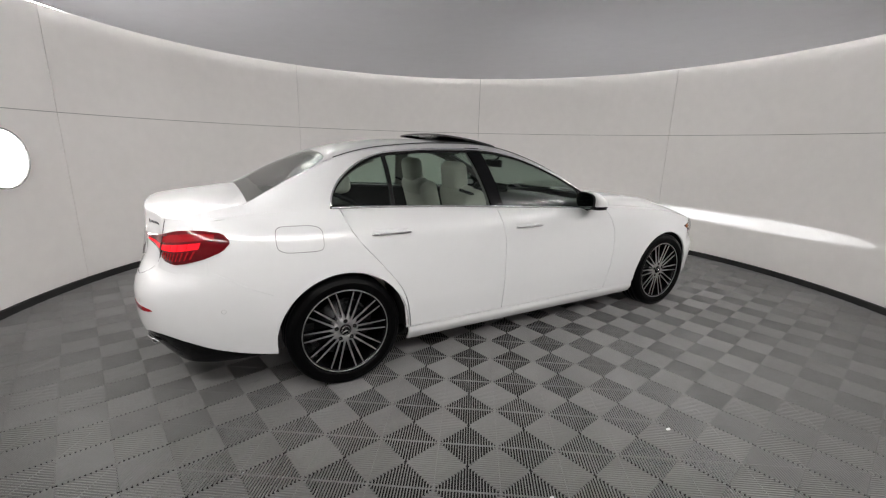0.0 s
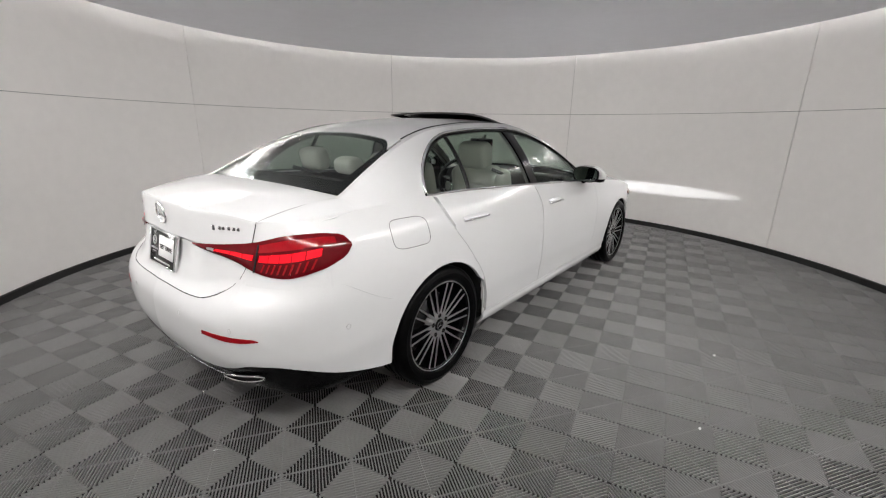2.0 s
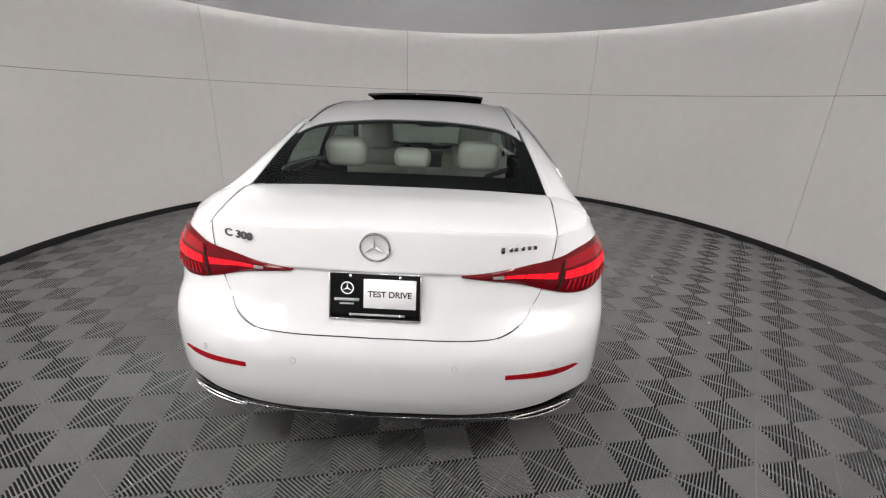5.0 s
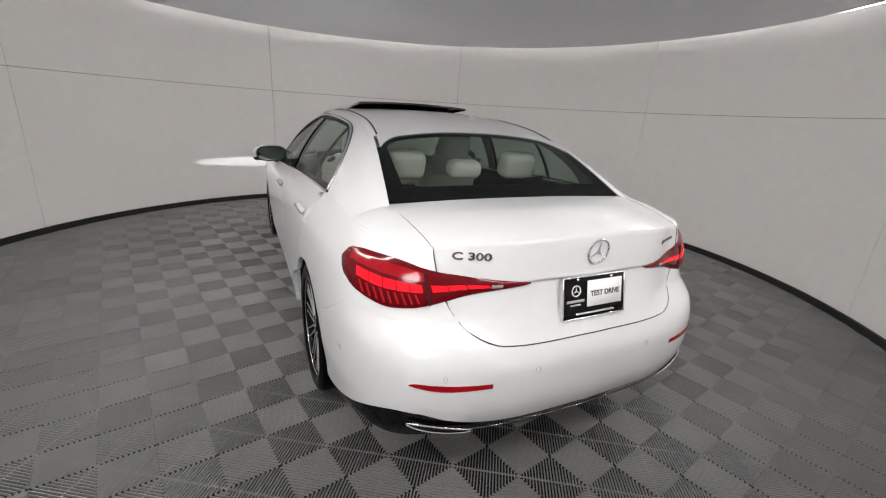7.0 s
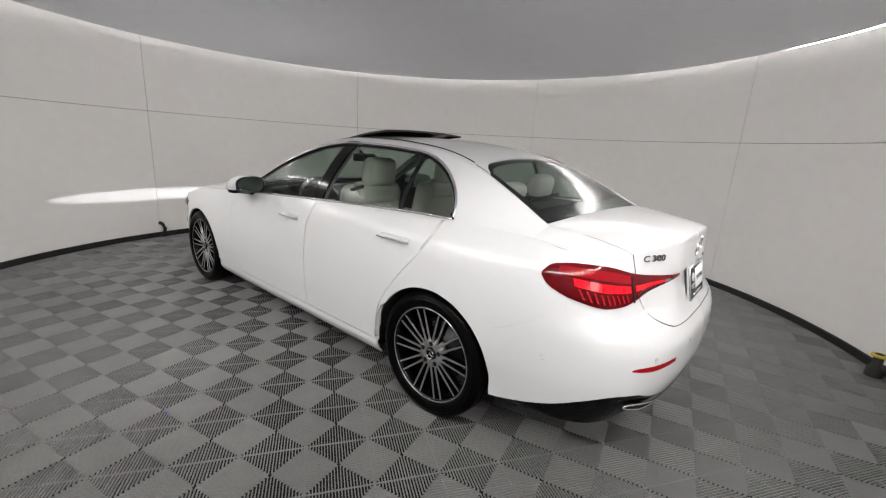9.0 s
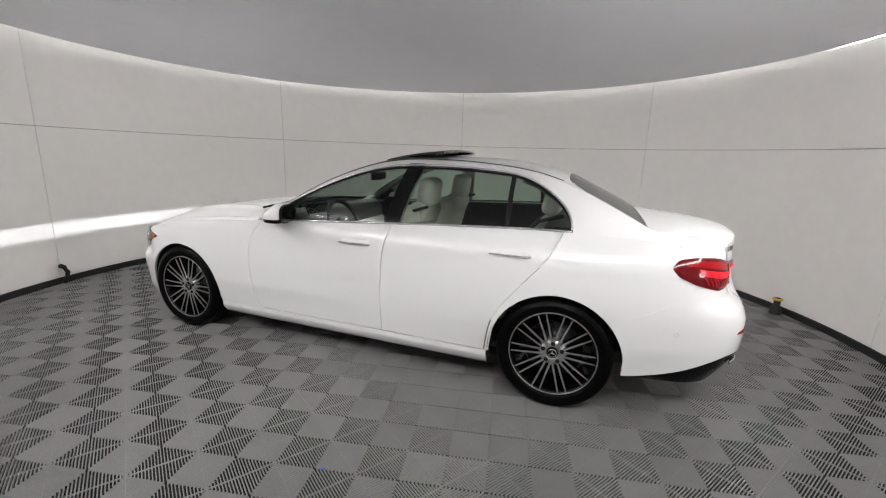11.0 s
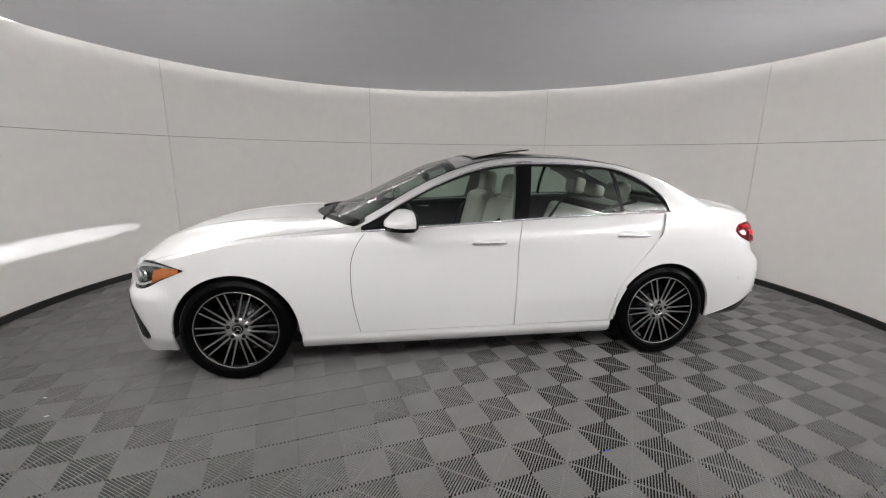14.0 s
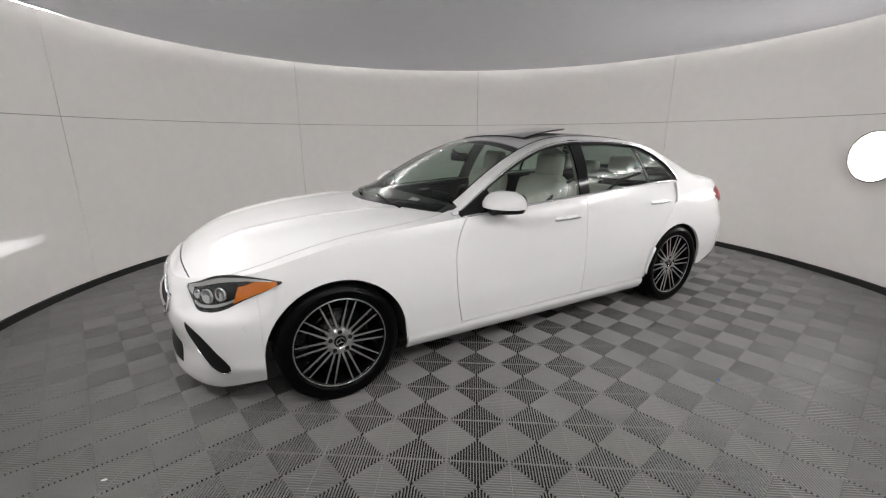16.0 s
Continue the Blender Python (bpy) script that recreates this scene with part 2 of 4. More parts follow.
tagged(link("ceiling", sharp(bm), (CEIL, CAVITY)), "smooth pale grey disc-shaped ceiling over the booth", "ceiling", kind="structure")

# made-up fill strip, tucked out of view to light the booth from all round
tagged(link("cove_light", arc_panel(0, 360, WALL_R + 0.003, WALL_R + 0.011, CEIL_Z + 0.036, CEIL_Z + 0.092, 128), FILL_GLOW),
       "added unseen fill light strip behind the ceiling edge", "light strip", kind="structure")
# unseen blockers, added to keep strip light from crossing over the disc
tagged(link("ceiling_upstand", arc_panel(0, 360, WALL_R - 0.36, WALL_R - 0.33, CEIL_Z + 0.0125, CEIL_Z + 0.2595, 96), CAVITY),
       "added black light blocker, unseen above the ceiling disc", "ceiling", kind="structure")
tagged(link("ceiling_top", arc_panel(0, 360, 0.001, WALL_R + 0.14, CEIL_Z + 0.26, CEIL_Z + 0.32, 64), CAVITY), "added black lid, unseen, closing the space above the disc", "ceiling", kind="structure")
floor = link("floor", arc_panel(0, 360, 0.001, WALL_R + 0.10, -0.06, -0.0100, 96), SUBFLOOR)
tagged(floor, "grey ribbed plastic tile floor in a checkered rib pattern", "floor", kind="structure")

# ---------------------------------------------------------------- the car's surfaces
# half outline at the waist, from the middle of the tail round to the middle of the nose
PLAN = [(0, -2.475), (0.35, -2.458), (0.60, -2.405), (0.76, -2.295), (0.845, -2.12), (0.885, -1.85), (0.902, -1.43), (0.905, -0.9), (0.905, -0.1), (0.905, 0.7),
        (0.900, 1.30), (0.890, 1.58), (0.865, 1.80), (0.795, 1.985), (0.66, 2.115), (0.45, 2.205), (0.22, 2.245), (0, 2.258)]
NP = len(PLAN) - 1
plan_x = spline([(i, p[0]) for i, p in enumerate(PLAN)])
plan_y = spline([(i, p[1]) for i, p in enumerate(PLAN)])
side_in = spline([(0.12, 0.09), (0.20, 0.055), (0.27, 0.022), (0.34, 0.014), (0.40, 0.007), (0.44, 0.002), (0.5, 0.0), (0.66, 0.0), (0.78, 0.010), (0.87, 0.026), (0.93, 0.050), (0.985, 0.082), (1.04, 0.115)])
tail_in = spline([(0.15, 0.14), (0.26, 0.09), (0.36, 0.035), (0.42, 0.012), (0.55, 0.0), (0.62, 0.009), (0.66, 0.028), (0.70, 0.050), (0.78, 0.078), (0.87, 0.092), (0.95, 0.096), (1.03, 0.101), (1.06, 0.106)])
nose_in = spline([(0.12, 0.050), (0.16, 0.016), (0.20, 0.004), (0.25, 0.010), (0.33, 0.022), (0.40, 0.012), (0.47, 0.0), (0.54, 0.008), (0.60, 0.022), (0.66, 0.042), (0.70, 0.066), (0.74, 0.110), (0.80, 0.20)])
top_z = spline([(-2.42, 0.978), (-2.2, 0.996), (-1.9, 1.017), (-1.42, 1.028), (-0.9, 1.013), (-0.33, 0.985), (0.36, 0.948), (0.64, 0.932), (1.0, 0.908), (1.43, 0.862), (1.75, 0.79), (1.95, 0.735), (2.1, 0.70), (2.2, 0.69)])


def shell(s, z, off=0.0):
    """The lower body's skin at station s of the outline and height z."""
    x, y = plan_x(s), plan_y(s)
    e = 0.02
    a, b = max(0, s - e), min(NP, s + e)
    tx, ty = plan_x(b) - plan_x(a), plan_y(b) - plan_y(a)
    n = math.hypot(tx, ty) or 1
    nx, ny = ty / n, -tx / n
    wt = 1 - smooth01((s - 1.4) / 2.8)
    wn = smooth01((s - (NP - 4.6)) / 3.0)
    inset = side_in(z) * (1 - wt - wn) + tail_in(z) * wt + nose_in(z) * wn
    # the tail draws in towards its upper corners
    inset += 0.045 * smooth01((s - 0.7) / 1.2) * smooth01((4.6 - s) / 1.8) * smooth01((z - 0.66) / 0.10)
    # the nose draws back round the headlights
    inset += 0.045 * smooth01((s - (NP - 5.4)) / 1.2) * smooth01(((NP - 1.7) - s) / 1.3) * smooth01((z - 0.52) / 0.10)
    d = off - inset
    return (max(0.0, x + nx * d) if s > 0.01 else 0.0, y + ny * d, z)


STATION = spline(sorted((PLAN[i][1], i) for i in range(0, NP + 1)))


def station(y):
    return STATION(y)


def on_station(y, z):
    """Station of the outline whose skin lies at that y and height."""
    s = station(y)
    for _ in range(4):
        s = max(0, min(NP, s + (y - shell(s, z)[1]) * 1.9))
    return s


def on_side(y, z, off=0.0):
    """The skin at that y and height, for the flanks."""
    return shell(on_station(y, z), z, off)


def edge_at(y):
    p = on_side(y, top_z(y))
    return p[0], p[2]


def rim_point(s):
    """The upper rim of the shell."""
    z = top_z(plan_y(s))
    for _ in range(3):
        z = top_z(shell(s, z)[1])
    return shell(s, z)


rim_table = []
for k in range(0, NP * 6 + 1):
    p = rim_point(k / 6)
    if not rim_table or p[1] > rim_table[-1][0] + 0.002:
        rim_table.append((p[1], p[0]))
edge_x = spline(rim_table)
centre_z = spline([(-2.42, 1.030), (-2.36, 1.040), (-2.2, 1.059), (-2.05, 1.066), (-1.85, 1.065), (0.82, 0.970), (0.95, 0.970), (1.1, 0.970), (1.3, 0.959), (1.5, 0.942), (1.72, 0.909), (1.92, 0.860), (2.04, 0.808), (2.12, 0.748), (2.165, 0.70)])


def deck(x, y, off=0.0):
    """Bonnet and boot lid: height over x, y."""
    e = edge_x(y)
    w = min(1.0, abs(x) / max(e, 0.01))
    zs, zc = top_z(y), centre_z(y)
    z = zs + (zc - zs) * (1 - w ** (2.8 if y > 0 else 5.0))
    if y > 0:
        z += 0.012 * math.exp(-((abs(x) - (0.50 - 0.12 * (y - 0.9))) / 0.05) ** 2) * smooth01((y - 0.85) / 0.3) * (1 - smooth01((y - 1.75) / 0.3))
    return (x, y, z + off)


# greenhouse: rail line and centre line
rail_x = spline([(-2.05, 0.70), (-1.95, 0.672), (-1.88, 0.658), (-1.7, 0.628), (-1.48, 0.592), (-1.25, 0.564), (-0.9, 0.558), (-0.5, 0.564), (-0.16, 0.578), (0.06, 0.618), (0.26, 0.660), (0.46, 0.704), (0.62, 0.745), (0.74, 0.780)])
rail_z = spline([(-2.05, 1.030), (-1.95, 1.038), (-1.88, 1.060), (-1.77, 1.115), (-1.62, 1.190), (-1.45, 1.264), (-1.25, 1.326), (-0.9, 1.374), (-0.5, 1.388), (-0.16, 1.352), (0.06, 1.282), (0.26, 1.195), (0.46, 1.085), (0.62, 0.99), (0.74, 0.935)])
roof_z = spline([(-2.05, 1.045), (-1.95, 1.050), (-1.87, 1.064), (-1.77, 1.122), (-1.6, 1.213), (-1.4, 1.318), (-1.25, 1.362), (-1.1, 1.389), (-0.69, 1.418), (-0.28, 1.407), (-0.05, 1.379), (0.15, 1.324), (0.41, 1.207), (0.7, 1.066), (0.98, 0.955)])


def screen_top(p):
    """Upper edge of the rear screen, drawn down into round corners."""
    return -1.393 - 0.045 * p * p - 0.105 * min(1.0, max(0.0, (abs(p) - 0.72) / 0.235)) ** 2.4


def side_top(y, q, off=0.0):
    """Upper flank: q = 0 at the belt, 1 at the roof rail."""
    xb, zb = edge_at(y)
    xr, zr = rail_x(y), rail_z(y)
    n = Vector((zr - zb, 0, xb - xr)).normalized()
    bulge = 0.028 * 4 * q * (1 - q) * min(1.0, max(0.0, (zr - zb) / 0.3)) + off
    return (lerp(xb, xr, q) + n.x * bulge, y, lerp(zb, zr, q) + n.z * bulge)


def roof(y, p, off=0.0):
    """Roof and screens: p = 0 in the middle, 1 at the rail."""
    x = rail_x(y) * p
    return (x, y, rail_z(y) + (roof_z(y) - rail_z(y)) * (1 - abs(p) ** 2.4) + off)


def flank_height(y):
    xb, zb = edge_at(y)
    return math.hypot(xb - rail_x(y), rail_z(y) - zb)


rail_h = spline([(lerp(-1.6, 0.72, k / 40), max(0.03, flank_height(lerp(-1.6, 0.72, k / 40)))) for k in range(41)])


def dlo_top(y):
    """How far up the flank the side windows reach."""
    top = max(0.12, 1 - max(0.050 / rail_h(y), 0.118))
    if y > -1.05:
        return top
    e = min(1.0, (-1.05 - y) / 0.42)
    return top * (1 - e ** 2.1) ** 0.46


door_front = spline([(0.25, 0.675), (0.46, 0.72), (0.66, 0.735), (0.77, 0.725), (0.86, 0.69), (0.94, 0.63)])


door_mid = spline([(0.25, -0.34), (0.63, -0.34), (0.82, -0.345), (1.0, -0.385)])


door_rear = spline([(0.25, -1.030), (0.35, -1.040), (0.52, -1.083), (0.71, -1.22), (0.90, -1.375), (1.03, -1.43)])


ARCH, ARCH_Z, AXLE = 0.376, 0.311, 1.4325
SILL_TOP = 0.285


def flank(ya, yb, za, zb, off=0.0, g=0.0):
    """A patch of the flank between two lines y(z) and two lines z(y)."""
    def fn(u, v):
        ym = (ya(0.6) + yb(0.6)) / 2
        zn = lerp(za(ym), zb(ym), v)
        for _ in range(4):
            y = lerp(ya(zn) + g, yb(zn) - g, u)
            zn = z = lerp(za(y) + g, zb(y) - g, v)
        return on_side(y, z, off)
    return fn


def arch_strip(yc, za_end, zt):
    def fn(u, v):
        t = math.pi * (1 - u)
        y = yc + ARCH * math.cos(t)
        z0 = ARCH_Z + ARCH * math.sin(t)
        return on_side(y, lerp(z0, zt(y), v))
    return fn


PILLAR_Y = -1.90
seam_z = spline([(-2.15, 0.80), (-2.0, 0.715), (-1.9, 0.655), (-1.78, 0.60)])
GAP = 0.0022
car = empty("car")
tagged(car, "parked white four-door sedan with black multi-spoke wheels and tilted sunroof", "car")
LEFT, RIGHT = -1, 1
const = lambda c: (lambda *_: c)
for side in (LEFT, RIGHT):
    # front wing: door edge to wheel, strip over the wheel, strip on top of the shoulder
    wing_a, wing_b = flank(door_front, const(AXLE - ARCH), const(0.20), top_z, 0, 0.0), arch_strip(AXLE, 0.2, top_z)
    wing = lambda u, v: wing_a(u / 0.3 + 0.006 * (1 - u / 0.3), v) if u < 0.3 else wing_b((u - 0.3) / 0.7, v)
    bm = surf(wing, 60, 24, side=side, depth=0.014)
    part("front_wing", bm, PAINT, car)
    # doors
    fd = part("front_door", surf(flank(door_mid, door_front, const(SILL_TOP), top_z, 0, GAP), 34, 24, side=side), PAINT, car)
    rd = part("rear_door", surf(flank(door_rear, door_mid, const(SILL_TOP), top_z, 0, GAP), 34, 24, side=side), PAINT, car)
    for door, y0, y1, zh in ((fd, -0.26, -0.03, 0.856), (rd, -1.275, -1.035, 0.888)):
        def bar(u, v, y0=y0, y1=y1, zh=zh):
            t = (v - 0.5) * 2
            y = lerp(y0, y1, u)
            end = (1 - (2 * u - 1) ** 8)
            return on_side(y, zh + t * 0.017 * end ** 0.5, 0.003 + 0.014 * end * (1 - t * t) ** 0.5)
        h = part("door_handle", surf(bar, 20, 8, depth=0.004, side=side), PAINT, door)
        part("handle_trim", tube([(lambda p: (p[0] * side, p[1], p[2]))(on_side(lerp(y0, y1, k / 8), zh - 0.004, 0.0165)) for k in range(9)], 0.0048), CHROME, h, "bright chrome strip")
    # sill
    def sill(u, v):
        y = lerp(-AXLE + ARCH + 0.012, AXLE - ARCH - 0.012, u)
        z = lerp(0.186, SILL_TOP - 0.004, v)
        return on_side(y, z, 0.012 * math.sin(min(1, v * 1.15) * math.pi) ** 0.6)
    part("sill", surf(sill, 30, 8, side=side), PAINT, car)
    # rear quarter: behind the door, over the wheel, to the bumper
    bm = bmesh.new()
    def quarter(u, v):
        t = math.pi * u
        y0, z0 = -AXLE + ARCH * math.cos(t), ARCH_Z + ARCH * math.sin(t)
        if u < 0.5:
            w = u / 0.5
            if w < 0.6:
                z1 = lerp(0.53, 1.024, w / 0.6)
                y1 = door_rear(z1) - 0.0012
                z1 = min(z1, top_z(y1))
            else:
                y1 = lerp(door_rear(1.024) - 0.0012, -AXLE - 0.03, (w - 0.6) / 0.4)
                z1 = top_z(y1)
        else:
            y1 = min(lerp(-AXLE - 0.03, -AXLE - ARCH, (u - 0.5) / 0.5), -AXLE - 0.03)
            z1 = top_z(y1)
        return on_side(lerp(y0, y1, v), lerp(z0, z1, v))
    surf(quarter, 48, 20, side=side, bm=bm, depth=0.02)
    def heel(u, v):
        z = lerp(SILL_TOP, 0.515, v)
        yi = lerp(-AXLE + ARCH, door_rear(0.53) - 0.003, max(0.0, (z - ARCH_Z) / (0.53 - ARCH_Z))) - 0.006
        return on_side(lerp(yi, max(door_rear(z) - 0.004, yi), u), z, -0.0006)
    surf(heel, 4, 8, side=side, bm=bm, depth=0.006)
    def behind(u, v):
        y = lerp(-AXLE - ARCH + 0.0015, -2.10, u)
        return on_side(y, lerp(seam_z(y) + 0.0005, top_z(y), v))
    surf(behind, 12, 12, side=side, bm=bm, depth=0.002)
    part("rear_quarter", bm, PAINT, car)
    # upper flank: roof rail, pillars
    def frame_band(u, v):
        y = lerp(PILLAR_Y, 0.70, u)
        q0 = dlo_top(y) if y > -1.468 else 0.0
        return side_top(y, lerp(q0, 1, v))
    bm = surf(frame_band, 110, 10, side=side, depth=0.01)
    surf(lambda u, v: roof(lerp(-1.40, 0.64, u), lerp(0.925, 1, v)), 60, 4, side=side, bm=bm, depth=0.004)
    surf(lambda u, v: roof(lerp(PILLAR_Y, -1.40, u), lerp(0.957, 1, v)), 20, 3, side=side, bm=bm, depth=0.004)
    part("roof_frame", bm, PAINT, car)
    # side windows
    def pane(y0, y1, skew0, skew1):
        def fn(u, v):
            y = lerp(y0 + skew0 * v, y1 + skew1 * v, u)
            return side_top(y, v * dlo_top(y), -0.004)
        return fn
    for name, a, b, s0, s1, host in (("front_window", -0.325, 0.66, -0.07, 0.0, fd), ("rear_window_pane", -1.10, -0.415, 0.012, -0.085, rd), ("quarter_window", -1.462, -1.118, 0.0, 0.012, rd)):
        w = part(name, surf(pane(a, b, s0, s1), 30, 12, side=side, depth=0), SIDE_GLASS, host, "dark tinted side glass")
        w.visible_shadow = False
    part("window_post", surf(pane(-1.124, -1.096, 0.012, 0.012), 2, 8, side=side, depth=0.006), BLACK, rd)
    def post(u, v):
        y = lerp(-0.42 - 0.085 * v, -0.325 - 0.07 * v, u)
        return side_top(y, v * 0.93, 0.002)
    part("centre_pillar", surf(post, 4, 10, side=side), BLACK_GLOSS, car, "gloss black pillar cover")
    def sail(u, v):
        y = lerp(0.42, 0.665, u)
        return side_top(y, v * dlo_top(y), 0.0)
    part("mirror_sail", surf(sail, 10, 6, side=side), BLACK, car)
    m3 = lambda p: (p[0] * side, p[1], p[2])
    part("belt_trim", tube([m3(side_top(lerp(-1.47, 0.665, k / 60), 0.004, 0.006)) for k in range(61)], 0.006), CHROME, car, "bright chrome belt line trim")
    ends = [lerp(-1.4699, -1.40, (k / 14) ** 2) for k in range(14)] + [lerp(-1.40, 0.66, k / 70) for k in range(71)]
    part("window_trim", tube([m3(side_top(y, dlo_top(y) + 0.010, 0.004)) for y in ends], 0.0068), CHROME, car, "bright chrome window surround")
    part("window_gap", tube([m3(side_top(y, dlo_top(y) + 0.032, 0.0005)) for y in ends], 0.0022), BLACK, car)
    part("window_seal", tube([m3(side_top(y, max(0, dlo_top(y) - 0.028), 0.002)) for y in ends], 0.007), BLACK, car)
    part("roof_strip", tube([m3(roof(lerp(-1.385, 0.56, k / 50), 0.922, 0.0)) for k in range(51)], 0.0042), BLACK, car, "thin black roof joint strip")

# bonnet
hood_w = spline([(0.66, 0.80), (0.80, 0.875), (0.98, 0.912), (1.4, 0.925), (1.7, 0.938), (1.85, 0.955), (1.95, 0.97), (2.1, 0.97)])


def hood_nose(x):
    return 2.135 - 0.05 * (abs(x) / 0.52) ** 2.2


def cowl_y(x):
    return 0.985 - 0.30 * (abs(x) / 0.72) ** 2


def bonnet(u, v):
    t = 2 * u - 1
    y = 1.5
    for _ in range(4):
        x = t * edge_x(y) * hood_w(y)
        y = lerp(cowl_y(x) + 0.035, hood_nose(x), v)
    return deck(x, y)


part("bonnet", surf(bonnet, 48, 40), PAINT, car, "white bonnet with two raised creases")
for side in (LEFT, RIGHT):
    def wing_top(u, v):
        y = lerp(0.62, 2.085, u)
        w = lerp(hood_w(y) + 0.005, 1.0, v)
        return deck(edge_x(y) * w, y)
    part("wing_top", surf(wing_top, 40, 5, side=side), PAINT, car)
# nose panel before the bonnet
def nose_top(u, v):
    s = lerp(NP - 4.6, NP, u)
    e = rim_point(s)
    y0 = min(e[1] - 0.004, hood_nose(e[0]) + 0.005)
    return deck(e[0], lerp(y0, e[1], v)) if v < 0.999 else e
# bumper
def nose_low(side):
    def fn(u, v):
        z = 0.4
        for _ in range(2):
            s = lerp(on_station(AXLE + ARCH + 0.001, z), NP, u)
            zt = rim_point(s)[2]
            z = lerp(lerp(0.185, 0.150, smooth01(u * 3)), zt, v)
        return shell(s, z)
    return fn
bm = surf(nose_low(1), 44, 34)
surf(nose_low(1), 44, 34, side=-1, bm=bm)
surf(nose_top, 40, 8, bm=bm, depth=0.0)
surf(nose_top, 40, 8, bm=bm, depth=0.0, side=-1)
front_bumper = part("front_bumper", bm, PAINT, car, "white front bumper with black side intakes")

# boot lid and tail
lid_z = spline([(0, 0.669), (0.98, 0.669), (1.16, 0.672), (1.36, 0.686), (1.60, 0.713), (1.80, 0.750), (2.0, 0.805)])
BOOT_HALF = 0.598
BOOT_S = min((abs(shell(i / 50, 1.03)[0] - BOOT_HALF), i / 50) for i in range(50, 200))[1]
lid_s = spline([(0.667, 1.13), (0.674, 1.19), (0.687, 1.36), (0.714, 1.60), (0.751, 1.80), (0.805, 2.0), (0.88, 2.0 + 0.42 * (BOOT_S - 2.0)), (0.98, 2.0 + 0.86 * (BOOT_S - 2.0)), (1.03, BOOT_S)])


def crease(s):
    """Rear upper edge of the boot lid."""
    z = 1.04
    for _ in range(3):
        z = 1.036 - 0.040 * min(1.0, shell(s, z)[0] / 0.61) ** 2.5
    return shell(s, z)


LID_END = crease(BOOT_S)


def boot_half(y):
    """Half width of the boot lid's top."""
    return lerp(0.638, LID_END[0], max(0.0, min(1.0, (-1.872 - y) / (-1.872 - LID_END[1]))))


def boot_z(x, y):
    return centre_z(y) - lerp(0.012, 0.042, smooth01((-1.87 - y) / 0.45)) * (abs(x) / 0.61) ** 2.5


def boot_edge_z(y):
    """Height of the boot lid's side edge."""
    v = max(0.0, min(1.0, (-1.872 - y) / (-1.872 - LID_END[1])))
    return boot_z(boot_half(y), y) + (LID_END[2] - boot_z(LID_END[0], LID_END[1])) * v * v - 0.004 * max(0.0, (v - 0.85) / 0.15) ** 2


def boot_top(u, v):
    t = 2 * u - 1
    c = crease(abs(t) * BOOT_S)
    x = lerp(t * 0.638, math.copysign(c[0], t), v)
    y = lerp(-1.872, c[1], v)
    z = boot_z(x, y) + (c[2] - boot_z(c[0], c[1])) * v * v
    return (x, y, z - 0.004 * max(0.0, (v - 0.85) / 0.15) ** 2)


boot = part("boot_lid", surf(boot_top, 44, 26), PAINT, car)
def boot_face(side):
    def fn(u, v):
        zt = crease(u * BOOT_S)[2] - 0.0035
        z = lerp(lid_z(u * 1.60) + 0.003, zt, v)
        s = u * max(lid_s(z), 1.60)
        hollow = smooth01((z - 0.70) / 0.17) * (1 - smooth01((z - 0.872) / 0.012)) * (1 - smooth01((s - 0.55) / 0.55))
        return shell(s, z, -0.013 * hollow + 0.0015 * max(0.0, 1 - (1 - v) / 0.08) - 0.003 * max(0.0, 1 - (1 - v) / 0.03) ** 2)
    return fn
bm = surf(boot_face(1), 26, 72, depth=0.0)
surf(boot_face(1), 26, 72, depth=0.0, side=-1, bm=bm)
part("boot_face", bm, PAINT, boot)
TAIL_END = crease(BOOT_S)


def tail_rim(y):
    """Upper rim of the rear corners, rising to the boot lid at the very end."""
    return lerp(top_z(y), TAIL_END[2] - 0.003, smooth01((-2.26 - y) / (-2.26 - TAIL_END[1])))


tail_table = []
for k in range(61):
    sk = lerp(5.0, BOOT_S + 0.02, k / 60)
    zk = top_z(plan_y(sk))
    for _ in range(4):
        zk = tail_rim(shell(sk, zk)[1])
    pk = shell(sk, zk)
    if not tail_table or pk[1] < tail_table[-1][0] - 0.002:
        tail_table.append((pk[1], pk[0]))
tail_x = spline(tail_table[::-1])


def quarter_tail(u, v):
    ye = shell(lerp(lid_s(0.97) + 0.035, station(-2.10) + 0.05, u), 0.98)[1]
    zt = tail_rim(ye) + 0.0015
    z = lerp(0.74, zt, v)
    s = lerp(lid_s(z) + 0.035, station(-2.10) + 0.05, u)
    return shell(s, z)
tail_zb = spline([(0, 0.378), (1.3, 0.384), (1.9, 0.412), (2.4, 0.440), (2.9, 0.438), (3.5, 0.405), (4.2, 0.345), (5.1, 0.275)])
def tail_low(u, v):
    s = lerp(0, station(-AXLE - ARCH), u)
    y = plan_y(s)
    zb = tail_zb(s)
    zt = lid_z(s)
    if y > -2.15:
        zt = seam_z(y) - 0.0005
    return shell(s, lerp(zb, zt, v))
bm = bmesh.new()
